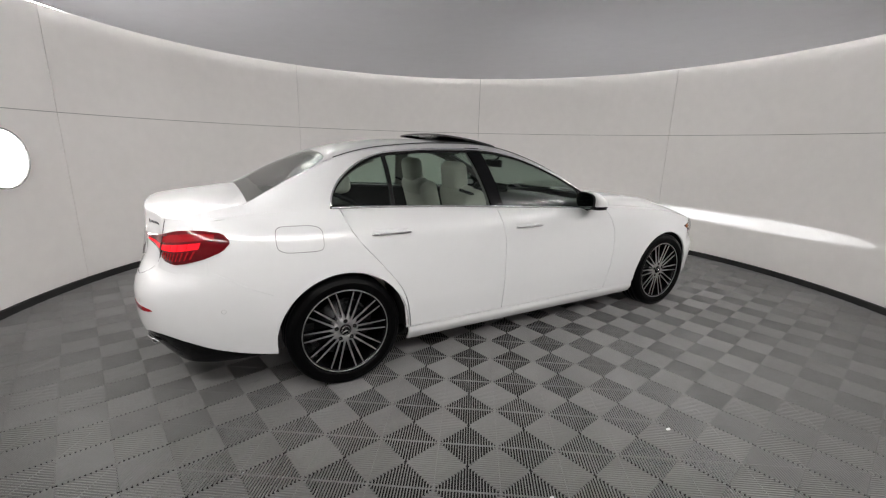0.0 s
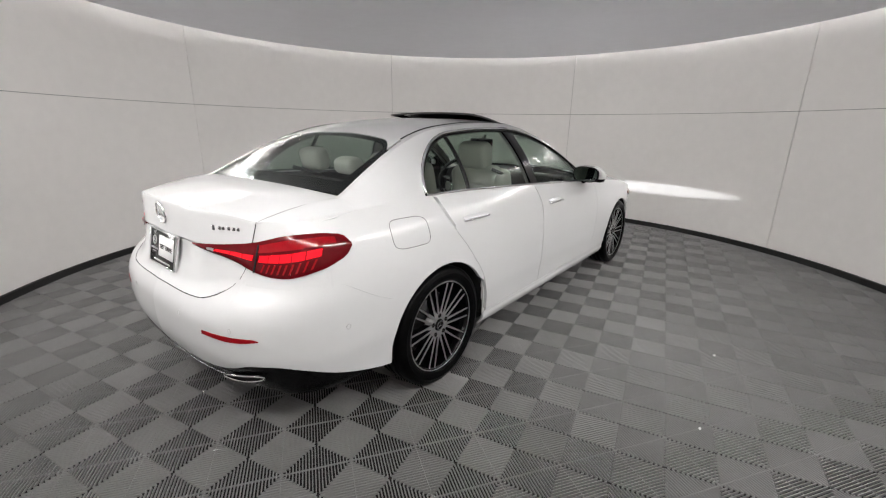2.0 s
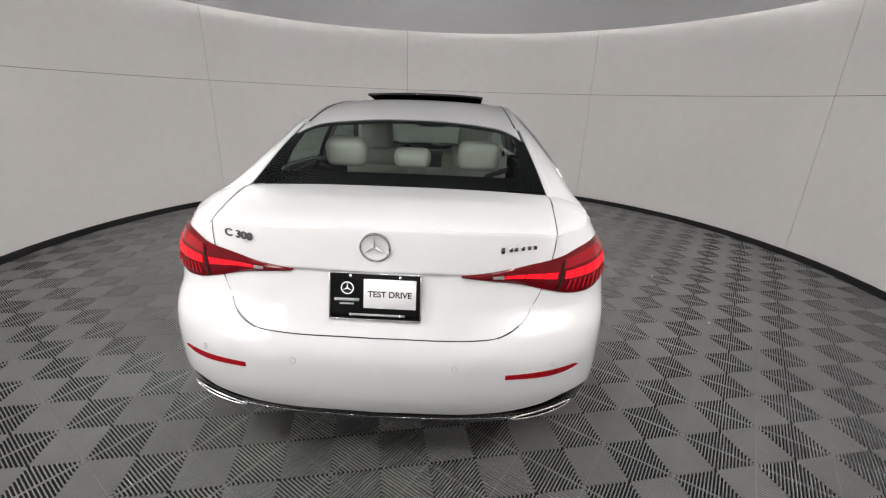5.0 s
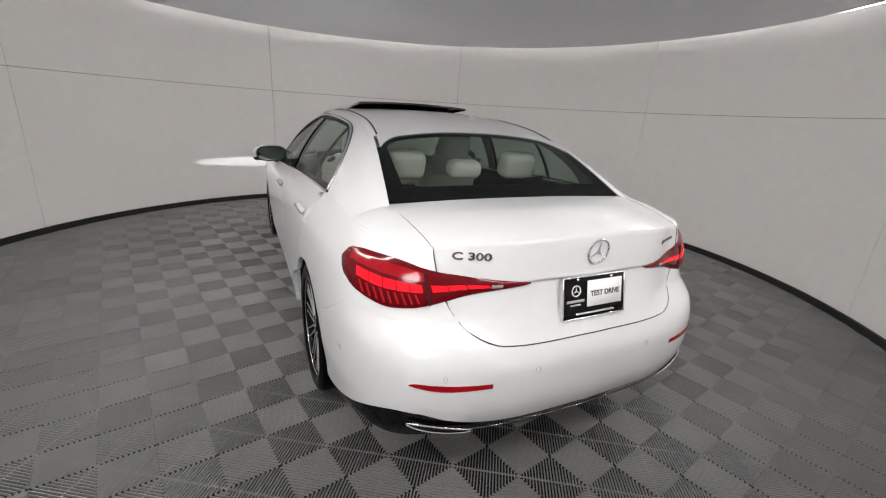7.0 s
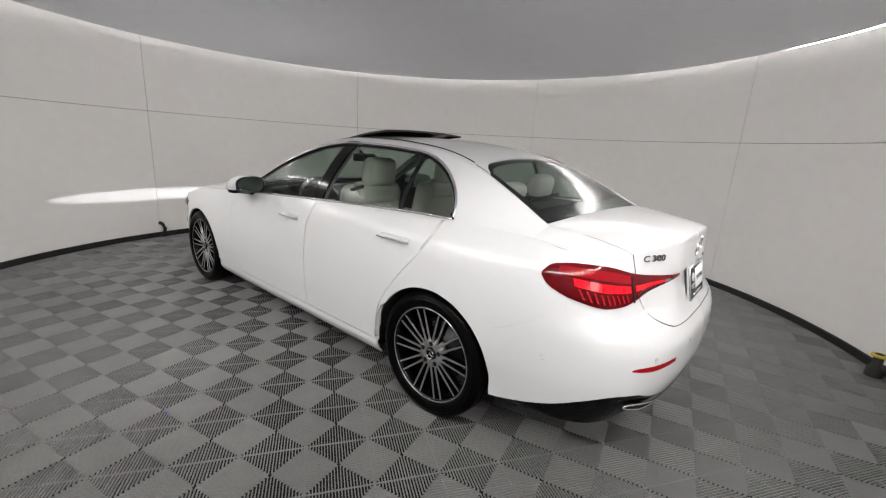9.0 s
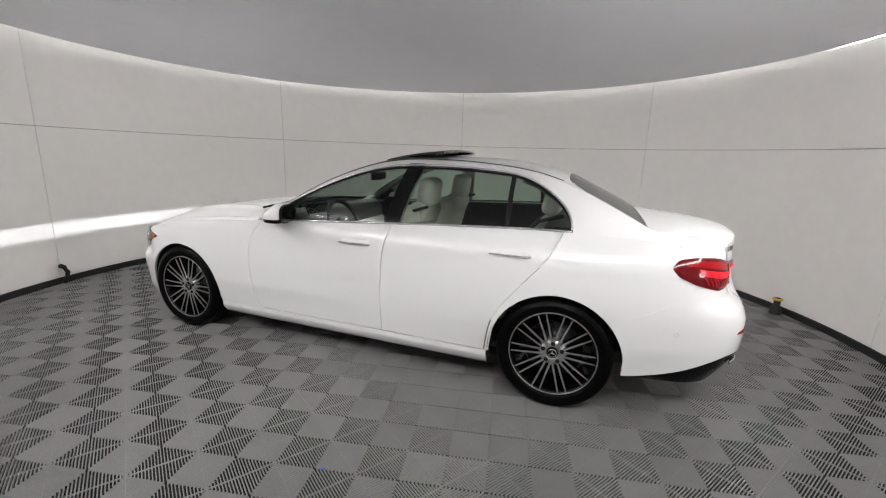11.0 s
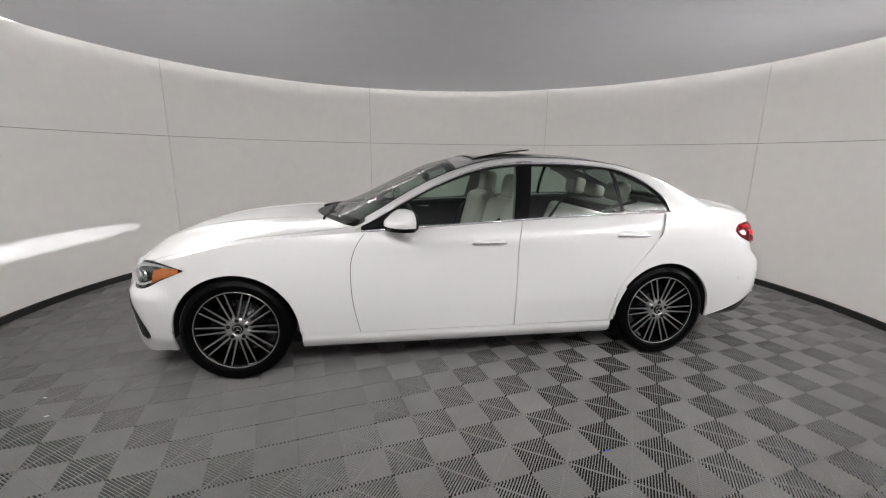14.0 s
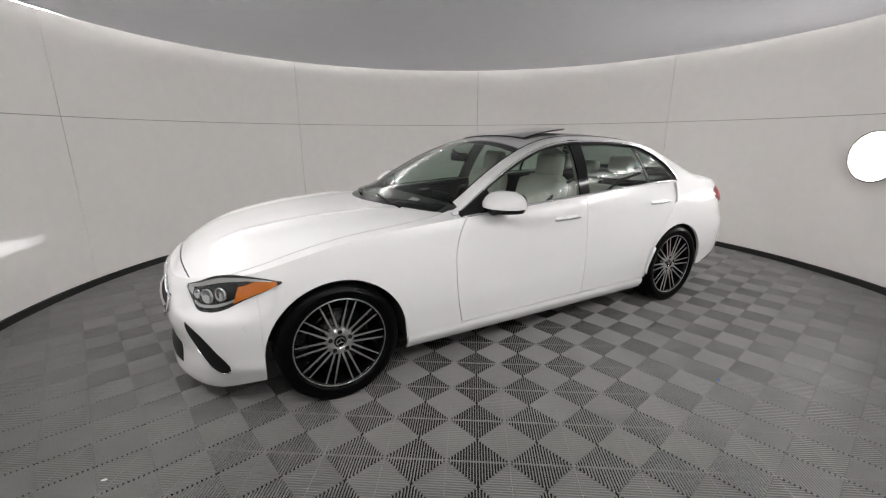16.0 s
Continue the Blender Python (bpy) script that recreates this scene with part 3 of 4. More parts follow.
for side in (LEFT, RIGHT):
    surf(tail_low, 44, 18, side=side, bm=bm)
    surf(quarter_tail, 14, 10, side=side, bm=bm)
    def shoulder(u, v):
        a = roof(PILLAR_Y, lerp(0.957, 1, v / 0.3)) if v < 0.3 else side_top(PILLAR_Y, 1 - (v - 0.3) / 0.7)
        y = lerp(PILLAR_Y, TAIL_END[1] - 0.004, u)
        xi = boot_half(y) + 0.003
        xo = max(tail_x(y) if y < -2.0 else edge_x(y), xi + 0.006)
        b = (lerp(xi, xo, v), y, lerp(boot_edge_z(y), tail_rim(y), v ** 1.7))
        w = smooth01(u / 0.5)
        return (lerp(a[0], b[0], w), y, lerp(a[2], b[2], w))
    surf(shoulder, 24, 12, side=side, bm=bm, depth=0.004)
rear_bumper = part("rear_bumper", bm, PAINT, car, "white rear bumper with red reflectors")

# roof skin, screens
bm = surf(lambda u, v: (lambda p: roof(lerp(screen_top(p) + 0.003, 0.02, u), p))(lerp(-0.928, 0.928, v)), 50, 60, depth=0.006)
part("roof", bm, PAINT, car)
ws = part("windscreen", surf(lambda u, v: (lambda p: roof(lerp(0.03, cowl_y(p * 0.70) - 0.02, u), p))(lerp(-0.92, 0.92, v)), 24, 30, depth=0), FRONT_GLASS, car, "tinted windscreen")
ws.visible_shadow = False
part("cowl", surf(lambda u, v: (lambda p: (lambda a: (p * 0.72, a, lerp(deck(p * 0.72, cowl_y(p * .7) + 0.03)[2] - 0.004, roof(cowl_y(p * .7) - 0.06, p)[2] + 0.003, 1 - u)))(lerp(cowl_y(p * 0.7) - 0.06, cowl_y(p * 0.7) + 0.04, u)))(lerp(-0.93, 0.93, v)), 4, 30, depth=0.01), BLACK, car)
part("windscreen_header", surf(lambda u, v: roof(lerp(-0.01, 0.085, u), lerp(-0.92, 0.92, v), -0.006), 6, 24, depth=0), BLACK_GLOSS, car)
rw = part("rear_screen", surf(lambda u, v: (lambda p: roof(lerp(screen_top(p), -1.868, u), p, -0.001))(lerp(-0.955, 0.955, v)), 24, 60, depth=0), REAR_GLASS, car, "dark tinted rear screen")
rw.visible_shadow = False
bm = bmesh.new()
surf(lambda u, v: (lambda p: roof(screen_top(p) + lerp(0.0, -0.035, u), p, -0.006))(lerp(-0.955, 0.955, v)), 4, 60, depth=0, bm=bm)
surf(lambda u, v: (lambda p: roof(lerp(-1.785, -1.872, u), p, -0.006))(lerp(-0.955, 0.955, v)), 4, 24, depth=0, bm=bm)
for side in (LEFT, RIGHT):
    surf(lambda u, v: roof(lerp(-1.50, -1.80, u), lerp(0.87 - 0.03 * smooth01(u), 0.955, v), -0.006), 20, 3, depth=0, bm=bm, side=side)
part("screen_border", bm, BLACK_GLOSS, car)
# tilted sunroof
def sun(u, v):
    y = lerp(-0.13, -0.55, u)
    p = roof(y, lerp(-0.71, 0.71, v))
    return (p[0], p[1], p[2] + 0.010 + 0.036 * u)
part("sunroof_panel", surf(sun, 16, 20, depth=0.012), ROOF_GLASS, car, "black glass sunroof panel tilted open at the back")
part("sunroof_well", surf(lambda u, v: roof(lerp(-0.12, -0.58, u), lerp(-0.77, 0.77, v), 0.002), 12, 16, depth=0.0), BLACK, car)

# ---------------------------------------------------------------- car: lamps, badges, wheels, mirrors
def sided(p, side):
    return (p[0] * side, p[1], p[2])


def find_s(x, z, tail=True):
    """Station of the tail or nose where the skin is at that x."""
    rng = [i / 25 for i in range(0, 110)] if tail else [NP - i / 25 for i in range(0, 140)]
    return min(rng, key=lambda s: abs(shell(s, z)[0] - x))


def band(s0, s1, zt, zb, off, bulge=0.0, u0=0.0, u1=1.0, v0=0.0, v1=1.0):
    """A patch on the skin between two height curves; u runs from s0 to s1."""
    def fn(u, v):
        uu = lerp(u0, u1, u)
        vv = lerp(v0, v1, v)
        z = lerp(zb(uu), zt(uu), vv)
        edge = min(1.0, 6 * min(uu, 1 - uu) + 0.2) * math.sin(math.pi * min(max(vv, 0.02), 0.98)) ** 0.5
        return shell(lerp(s0, s1, uu), z, off + bulge * edge)
    return fn


TAIL_IN, TAIL_OUT = find_s(0.285, 0.89), station(-2.03) + 0.16
tail_top = spline([(0, 0.88), (0.2, 0.895), (0.45, 0.921), (0.65, 0.945), (0.82, 0.953), (0.92, 0.947), (0.98, 0.929), (1, 0.905)])
tail_bot = spline([(0, 0.872), (0.15, 0.845), (0.35, 0.808), (0.55, 0.786), (0.68, 0.786), (0.8, 0.805), (0.92, 0.838), (0.98, 0.868), (1, 0.891)])
HEAD_IN, HEAD_OUT = find_s(0.545, 0.66, False), station(1.695)
head_top = spline([(0, 0.684), (0.15, 0.708), (0.35, 0.742), (0.55, 0.762), (0.75, 0.758), (0.9, 0.742), (1, 0.724)])
head_bot = spline([(0, 0.668), (0.10, 0.612), (0.28, 0.578), (0.5, 0.590), (0.75, 0.652), (1, 0.716)])
for side in (LEFT, RIGHT):
    lampo = part("tail_light", surf(band(TAIL_IN, TAIL_OUT, tail_top, tail_bot, 0.002, 0.012), 40, 14, side=side, depth=0.015), RED_DARK, car, "red wraparound tail light, lit")
    for a0, a1, n_ in ((0.14, 0.415, 3), (0.465, 0.86, 5)):
        for k in range(n_):
            def seg(u, v, w0=lerp(a0, a1, k / n_), w1=lerp(a0, a1, (k + 1) / n_) - 0.006):
                uu = lerp(w0, w1, u) + 0.012 * (v - 0.5)
                z = lerp(tail_bot(uu), tail_top(uu), lerp(0.41, 0.61, v))
                return shell(lerp(TAIL_IN, TAIL_OUT, uu), z, 0.0172)
            part("light_bar", surf(seg, 5, 2, side=side, depth=0.002), RED_LIT, lampo)
    part("upper_lens", surf(band(TAIL_IN, TAIL_OUT, tail_top, tail_bot, 0.0035, 0.0122, 0.455, 0.93, 0.68, 0.90), 20, 3, side=side, depth=0.002), RED, lampo)
    for k in range(9):
        u0 = 0.47 + k * 0.04
        def fin(u, v, u0=u0):
            uu = u0 + 0.012 * u + 0.03 * v
            z = lerp(tail_bot(uu), tail_top(uu), lerp(0.12, 0.36, v))
            return shell(lerp(TAIL_IN, TAIL_OUT, uu), z, 0.0165)
        part("lens_fin", surf(fin, 2, 3, side=side, depth=0.002), RED_FIN, lampo)
    part("reverse_lens", surf(band(TAIL_IN, TAIL_OUT, tail_top, tail_bot, 0.0045, 0.0125, 0.095, 0.135, 0.35, 0.65), 4, 3, side=side, depth=0.002), CHROME, lampo, "clear reversing lamp lens")
    divide = lambda u, v: shell(lerp(TAIL_IN, TAIL_OUT, 0.432 + 0.012 * u + 0.05 * (v - 0.5)), lerp(tail_bot(0.44) + 0.006, tail_top(0.44) - 0.006, v), 0.0165)
    part("lamp_gap", surf(divide, 2, 8, side=side, depth=0.003), DARK, lampo)
    # headlight
    hl = part("headlight", surf(band(HEAD_IN, HEAD_OUT, head_top, head_bot, 0.003, 0.0), 30, 12, side=side, depth=0.02), LAMP_GREY, car, "headlight with chrome projectors and amber marker")
    part("daytime_bar", surf(band(HEAD_IN, HEAD_OUT, head_top, head_bot, 0.008, 0.004, 0.03, 0.93, 0.80, 0.93), 24, 3, side=side, depth=0.003), CHROME, hl, "bright light bar")
    part("inner_reflector", surf(band(HEAD_IN, HEAD_OUT, head_top, head_bot, 0.007, 0.003, 0.035, 0.12, 0.40, 0.78), 6, 4, side=side, depth=0.004), CHROME, hl, "bright inner reflector block")
    def marker(u, v):
        uu = lerp(0.61 + 0.06 * v, 0.965, u)
        z = lerp(head_bot(uu), head_top(uu), lerp(0.06, lerp(0.60, 0.92, smooth01((uu - 0.7) / 0.2)), v))
        return shell(lerp(HEAD_IN, HEAD_OUT, uu), z, 0.009)
    part("amber_marker", surf(marker, 16, 6, side=side, depth=0.004), AMBER, hl, "amber side marker")
    part("lamp_shelf", surf(band(HEAD_IN, HEAD_OUT, head_top, head_bot, 0.006, 0.002, 0.14, 0.62, 0.12, 0.20), 16, 2, side=side, depth=0.004), SILVER, hl)
    for uu, vv, r in ((0.34, 0.46, 0.036), (0.50, 0.46, 0.034), (0.19, 0.52, 0.022)):
        c = Vector(sided(shell(lerp(HEAD_IN, HEAD_OUT, uu), lerp(head_bot(uu), head_top(uu), vv), 0.002), side))
        bm = lathe([(0.0, r), (0.010, r), (0.012, r * 0.86), (0.004, r * 0.8), (0.004, 0.001)], 20)
        ob = part("projector", bm, CHROME, hl, "chrome ringed projector lens")
        n = Vector((0.62 * side, 0.78, 0.08)).normalized()
        ob.matrix_local = Matrix.Translation(c) @ n.to_track_quat("X", "Z").to_matrix().to_4x4()
    part("cover_lens", surf(band(HEAD_IN, HEAD_OUT, head_top, head_bot, 0.010, 0.012), 30, 12, side=side, depth=0), LENS, hl).visible_shadow = False
    # side intake of the bumper
    it = spline([(0, 0.515), (0.25, 0.487), (0.5, 0.445), (0.75, 0.370), (0.93, 0.322), (1, 0.30)])
    ib = spline([(0, 0.490), (0.25, 0.382), (0.5, 0.306), (0.75, 0.264), (0.93, 0.260), (1, 0.275)])
    si, so = find_s(0.63, 0.45, False), station(1.965) + 0.05
    ik = part("intake", surf(band(si, so, it, ib, 0.003), 20, 8, side=side, depth=0.01), BLACK, front_bumper, "black bumper intake with thin bright lip")
    part("intake_lip", tube([sided(shell(lerp(si, so, 0.25 + 0.75 * k / 16), ib(0.25 + 0.75 * k / 16), 0.006), side) for k in range(17)], 0.003), CHROME, ik)
    for s0, z0, host in ((station(1.86) + 0.1, 0.505, front_bumper), (station(-2.12) + 0.35, 0.555, rear_bumper), (2.0, 0.585, rear_bumper), (0.75, 0.585, rear_bumper)):
        c = [sided(shell(s0 + 0.028 * math.cos(a * math.pi / 8) * (1 if s0 < 4 or s0 > 12 else 1.5), z0 + 0.011 * math.sin(a * math.pi / 8), 0.0005), side) for a in range(16)]
        part("parking_sensor", tube(c, 0.0012, closed=True, n=5), BAR_GREY, host)
    # reflector in the rear bumper
    ft, fb = spline([(0, 0.557), (0.9, 0.562), (1, 0.555)]), spline([(0, 0.540), (0.7, 0.541), (1, 0.552)])
    part("reflector", surf(band(find_s(0.437, 0.55), find_s(0.705, 0.55), ft, fb, 0.002), 16, 4, side=side, depth=0.006), RED, rear_bumper, "slim red reflector")
    # exhaust trim
    def ex_z(w):
        return 0.358 + 0.044 * w
    ex = [sided(shell(lerp(1.50, 2.62, 0.5 - 0.5 * math.cos(a * math.pi / 20)), ex_z(0.5 - 0.5 * math.cos(a * math.pi / 20)) - 0.014 + 0.017 * math.sin(a * math.pi / 20), 0.008), side) for a in range(40)]
    et = part("exhaust_trim", tube(ex, 0.0045, closed=True), CHROME, rear_bumper, "chrome exhaust surround")
    part("exhaust_opening", surf(lambda u, v: shell(lerp(1.54, 2.58, u), ex_z(u) - 0.014 + 0.014 * math.sin(math.pi * u) ** 0.5 * (2 * v - 1), 0.003), 14, 4, side=side, depth=0.003), DARK, et)
    # fuel flap outline only on the kerb side
    if side == RIGHT:
        loop = []
        for k in range(48):
            a = 2 * math.pi * k / 48
            c, s_ = math.cos(a), math.sin(a)
            loop.append(on_side(-1.655 + 0.118 * math.copysign(abs(c) ** 0.45, c), 0.888 + 0.066 * math.copysign(abs(s_) ** 0.45, s_) - 0.008 * c, 0.0002))
        part("fuel_flap_gap", tube(loop, 0.0013, closed=True, n=5), TRIM_DARK, car)
    # bonnet gap
    hood_line = [sided(deck(edge_x(y) * (hood_w(y) + 0.0025), y, 0.0005), side) for y in [lerp(0.74, 1.93, k / 40) for k in range(41)]]
    part("bonnet_gap", tube(hood_line, 0.0014, n=5), BAR_GREY, car)
    # boot seam on the deck and down to the lamp
    seam = [sided((boot_half(y) + 0.0015, y, boot_edge_z(y) - 0.0002), side) for y in [lerp(-1.88, TAIL_END[1], k / 12) for k in range(13)]]
    seam += [sided(shell(lid_s(z) + 0.018, z, 0.0010), side) for z in [lerp(0.992, 0.675, k / 30) for k in range(31)]]
    part("boot_gap", tube(seam, 0.0011, n=5), TRIM_DARK, boot)
bm = tube([sided(shell(s_, lid_z(s_) + 0.0025, 0.0008), sg) for sg, s_ in [(-1, 1.15 - 1.15 * k / 16) for k in range(17)] + [(1, 1.15 * k / 16) for k in range(1, 17)]], 0.0018, n=5)
part("boot_gap", bm, DARK, boot)

# black lower valance with bright strip
def valance(u, v):
    s = lerp(0, station(-AXLE - ARCH - 0.0) - 0.03, u)
    zt = tail_zb(s)
    z = lerp(lerp(0.300, 0.262, smooth01(s / 4)), zt + 0.006, v)
    return shell(s, z, -0.004 - 0.03 * (1 - v) ** 2)
bm = surf(valance, 40, 8)
surf(valance, 40, 8, side=-1, bm=bm)
val = part("lower_valance", bm, BLACK_GLOSS, rear_bumper, "gloss black lower valance")
strip = [sided(shell(abs(k) / 10, 0.352 + 0.046 * smooth01((abs(k) / 10 - 1.3) / 1.3), 0.004), 1 if k >= 0 else -1) for k in range(-25, 26)]
part("valance_strip", tube(strip, 0.0032), CHROME_DARK, val, "thin chrome strip")


def star(name, r, tube_r, material, parent, m, label=""):
    """Round emblem: a ring with three tapered arms."""
    bm = tube([(r * math.cos(k * math.pi / 20), 0, r * math.sin(k * math.pi / 20)) for k in range(40)], tube_r, closed=True, n=8)
    for k in range(3):
        a = math.pi / 2 + k * 2 * math.pi / 3
        tip = Vector((math.cos(a) * r, 0, math.sin(a) * r))
        w = Vector((-math.sin(a), 0, math.cos(a))) * r * 0.14
        back = Vector((0, -tube_r * 0.9, 0))
        vs = [bm.verts.new(p) for p in (w, -w, tip + back * 0.2, back * 1.6)]
        for f in ((0, 2, 3), (2, 1, 3), (0, 3, 1), (0, 1, 2)):
            bm.faces.new([vs[i] for i in f])
    bmesh.ops.recalc_face_normals(bm, faces=bm.faces)
    ob = part(name, bm, material, parent, label, smooth=False)
    ob.matrix_local = m
    return ob


star("round_emblem", 0.047, 0.0045, CHROME, boot, pose(0, shell(0, 0.975)[1] - 0.006, 0.968, 6), "round chrome emblem with three arms")


def words(name, text, size, depth, m, material, parent, label="", squeeze=1.0):
    cu = bpy.data.curves.new(name, "FONT")
    cu.offset = size * 0.022
    cu.body, cu.size, cu.extrude, cu.align_x, cu.align_y = text, size, depth, "CENTER", "CENTER"
    tmp = new(name, cu)
    me = bpy.data.meshes.new_from_object(tmp.evaluated_get(bpy.context.evaluated_depsgraph_get()))
    bpy.data.objects.remove(tmp)
    me.materials.clear()
    me.materials.append(material)
    ob = new(name, me)
    ob.parent = parent
    ob.matrix_local = m @ Matrix.Diagonal((squeeze, 1, 1, 1))
    return tagged(ob, label)


p = shell(find_s(0.478, 0.962), 0.962, 0.007)
words("lettering", "C 300", 0.036, 0.0015, pose(-p[0], p[1] + 0.003, 0.966, 84, 0, -24), CHROME_DARK, boot, "chrome raised letters C 300", 1.5)
for k in range(6):
    q = shell(find_s(0.415 + 0.022 * k, 0.958), 0.958, 0.003)
    part("badge_bar", box(0.013, 0.003, 0.021 if k == 0 else 0.013, (q[0], q[1], 0.958), 0.001, 1, None, Matrix.Rotation(radians(18), 4, 'Z')), CHROME_DARK, boot, "small chrome badge piece")

# number plate holder
plate = empty("number_plate", boot)
plate.matrix_local = pose(0, shell(0, 0.80)[1] - 0.004, 0.802, -11) @ Matrix.Diagonal((0.93, 1, 0.92, 1))
part("plate_frame", box(0.322, 0.014, 0.170, (0, 0, 0), 0.005), BLACK_GLOSS, plate, "glossy black plate frame")
for sx, sz, x, z in ((0.326, 0.006, 0, 0.084), (0.326, 0.006, 0, -0.084), (0.006, 0.172, 0.161, 0), (0.006, 0.172, -0.161, 0)):
    part("frame_edge", box(sx, 0.018, sz, (x, -0.001, z), 0.0025), CHROME, plate)
part("plate_card", box(0.185, 0.003, 0.106, (0.052, -0.0085, 0.012), 0.001, 1), WHITE_CARD, plate, "white printed card")
words("plate_words", "TEST DRIVE", 0.030, 0.0006, pose(0.052, -0.0106, 0.010, 90), PRINT, plate, "black words TEST DRIVE")
star("plate_emblem", 0.021, 0.0022, WHITE_CARD, plate, pose(-0.098, -0.009, 0.030))
for w, h, x, z in ((0.088, 0.010, -0.100, -0.012), (0.05, 0.006, -0.100, -0.027), (0.19, 0.007, 0.01, -0.066)):
    part("print_bar", box(w, 0.002, h, (x, -0.0085, z)), BAR_GREY, plate)
for x in (-0.088, 0.088):
    for z in (0.074, -0.066):
        part("screw", lathe([(0, 0.006), (0.003, 0.005), (0.004, 0.001)], 10, "Z"), CHROME, plate).matrix_local = pose(x, -0.007, z, 90)

# grille, seen at a flat angle from the side
gt = spline([(0, 0.655), (0.6, 0.650), (1, 0.60)])
gb = spline([(0, 0.43), (0.6, 0.435), (1, 0.52)])
bm = surf(band(NP - 0.001, find_s(0.44, 0.55, False), gt, gb, 0.004), 24, 10)
surf(band(NP - 0.001, find_s(0.44, 0.55, False), gt, gb, 0.004), 24, 10, side=-1, bm=bm)
grille = part("grille", bm, BLACK, front_bumper, "dark grille with chrome surround")
ring = [(k / 16, gt) for k in range(17)] + [(1 - k / 16, gb) for k in range(17)]
for side in (LEFT, RIGHT):
    part("grille_frame", tube([sided(shell(lerp(NP - 0.001, find_s(0.44, 0.55, False), uu), f(uu), 0.009), side) for uu, f in ring], 0.008), CHROME, grille)
part("grille_bar", tube([sided(shell(NP - abs(k) / 6, 0.545, 0.012), 1 if k >= 0 else -1) for k in range(-11, 12)], 0.010), CHROME, grille)
lt = spline([(0, 0.36), (1, 0.36)])
lb = spline([(0, 0.235), (1, 0.25)])
bm = surf(band(NP - 0.001, find_s(0.50, 0.3, False), lt, lb, 0.003), 16, 5)
surf(band(NP - 0.001, find_s(0.50, 0.3, False), lt, lb, 0.003), 16, 5, side=-1, bm=bm)
part("lower_grille", bm, BLACK, front_bumper)

# door mirrors
for side in (LEFT, RIGHT):
    mir = empty("door_mirror", car)
    mir.matrix_local = pose(side * 0.912, 0.395, 0.998, 0, 0, -side * 17)
    tagged(mir, "white door mirror with black base")
    def hull(z0, z1, grow, seg=24):
        bm = bmesh.new()
        rows = []
        for i in range(9):
            v = i / 8
            z = lerp(z0, z1, v)
            w = math.sqrt(max(0.0, 1 - (max(0.0, (z - 0.0)) / 0.076) ** 2.2)) if z > 0 else 1 - 0.25 * (z / -0.06) ** 2
            row = []
            for k in range(seg):
                a = 2 * math.pi * k / seg
                x, y = math.cos(a), math.sin(a)
                y = max(y, -0.35)
                fy = lerp(1.25, 0.30, min(1.0, max(0.0, z) / 0.074) ** 1.25) if y > 0 else 1.0
                row.append(bm.verts.new((x * 0.142 * (0.25 + 0.75 * w) * grow * (1.0 if side * x > 0 else 1.05), (y * 0.095 * fy + 0.01) * grow, z)))
            rows.append(row)
        for a, b in zip(rows, rows[1:]):
            for k in range(seg):
                bm.faces.new((a[k], a[(k + 1) % seg], b[(k + 1) % seg], b[k]))
        bm.faces.new(rows[0][::-1])
        bm.faces.new(rows[-1])
        bmesh.ops.recalc_face_normals(bm, faces=bm.faces)
        return sharp(bm, 50)
    part("cap", hull(-0.018, 0.0745, 1.0), PAINT, mir, "white mirror cap")
    part("housing", hull(-0.044, -0.018, 0.97), BLACK_GLOSS, mir, "gloss black lower housing")
    bm = bmesh.new()
    pts = []
    for k in range(24):
        a = 2 * math.pi * k / 24
        pts.append(bm.verts.new((0.122 * math.copysign(abs(math.cos(a)) ** 0.7, math.cos(a)), 0, 0.010 + 0.062 * math.copysign(abs(math.sin(a)) ** 0.7, math.sin(a)))))
    f = bm.faces.new(pts)
    bmesh.ops.recalc_face_normals(bm, faces=bm.faces)
    ex_ = bmesh.ops.extrude_face_region(bm, geom=[f])
    for v in ex_["geom"]:
        if isinstance(v, bmesh.types.BMVert):
            v.co.y -= 0.012
    bmesh.ops.recalc_face_normals(bm, faces=bm.faces)
    g = part("mirror_rim", bm, BLACK, mir, smooth=False)
    g.matrix_local = pose(0, -0.026, 0)
    bm = bmesh.new()
    bm.faces.new([bm.verts.new((v[0] * 0.92, -0.0135, 0.010 + (v[2] - 0.010) * 0.90)) for v in [(0.122 * math.copysign(abs(math.cos(a)) ** 0.7, math.cos(a)), 0, 0.010 + 0.062 * math.copysign(abs(math.sin(a)) ** 0.7, math.sin(a))) for a in [2 * math.pi * k / 24 for k in range(24)]]])
    part("mirror_glass", bm, MIRROR, g)
    part("arm", tube([(-side * 0.055, 0.02, -0.05), (-side * 0.12, 0.05, -0.065), (-side * 0.185, 0.09, -0.070)], 0.022, n=10), BLACK, mir, "black mirror arm")


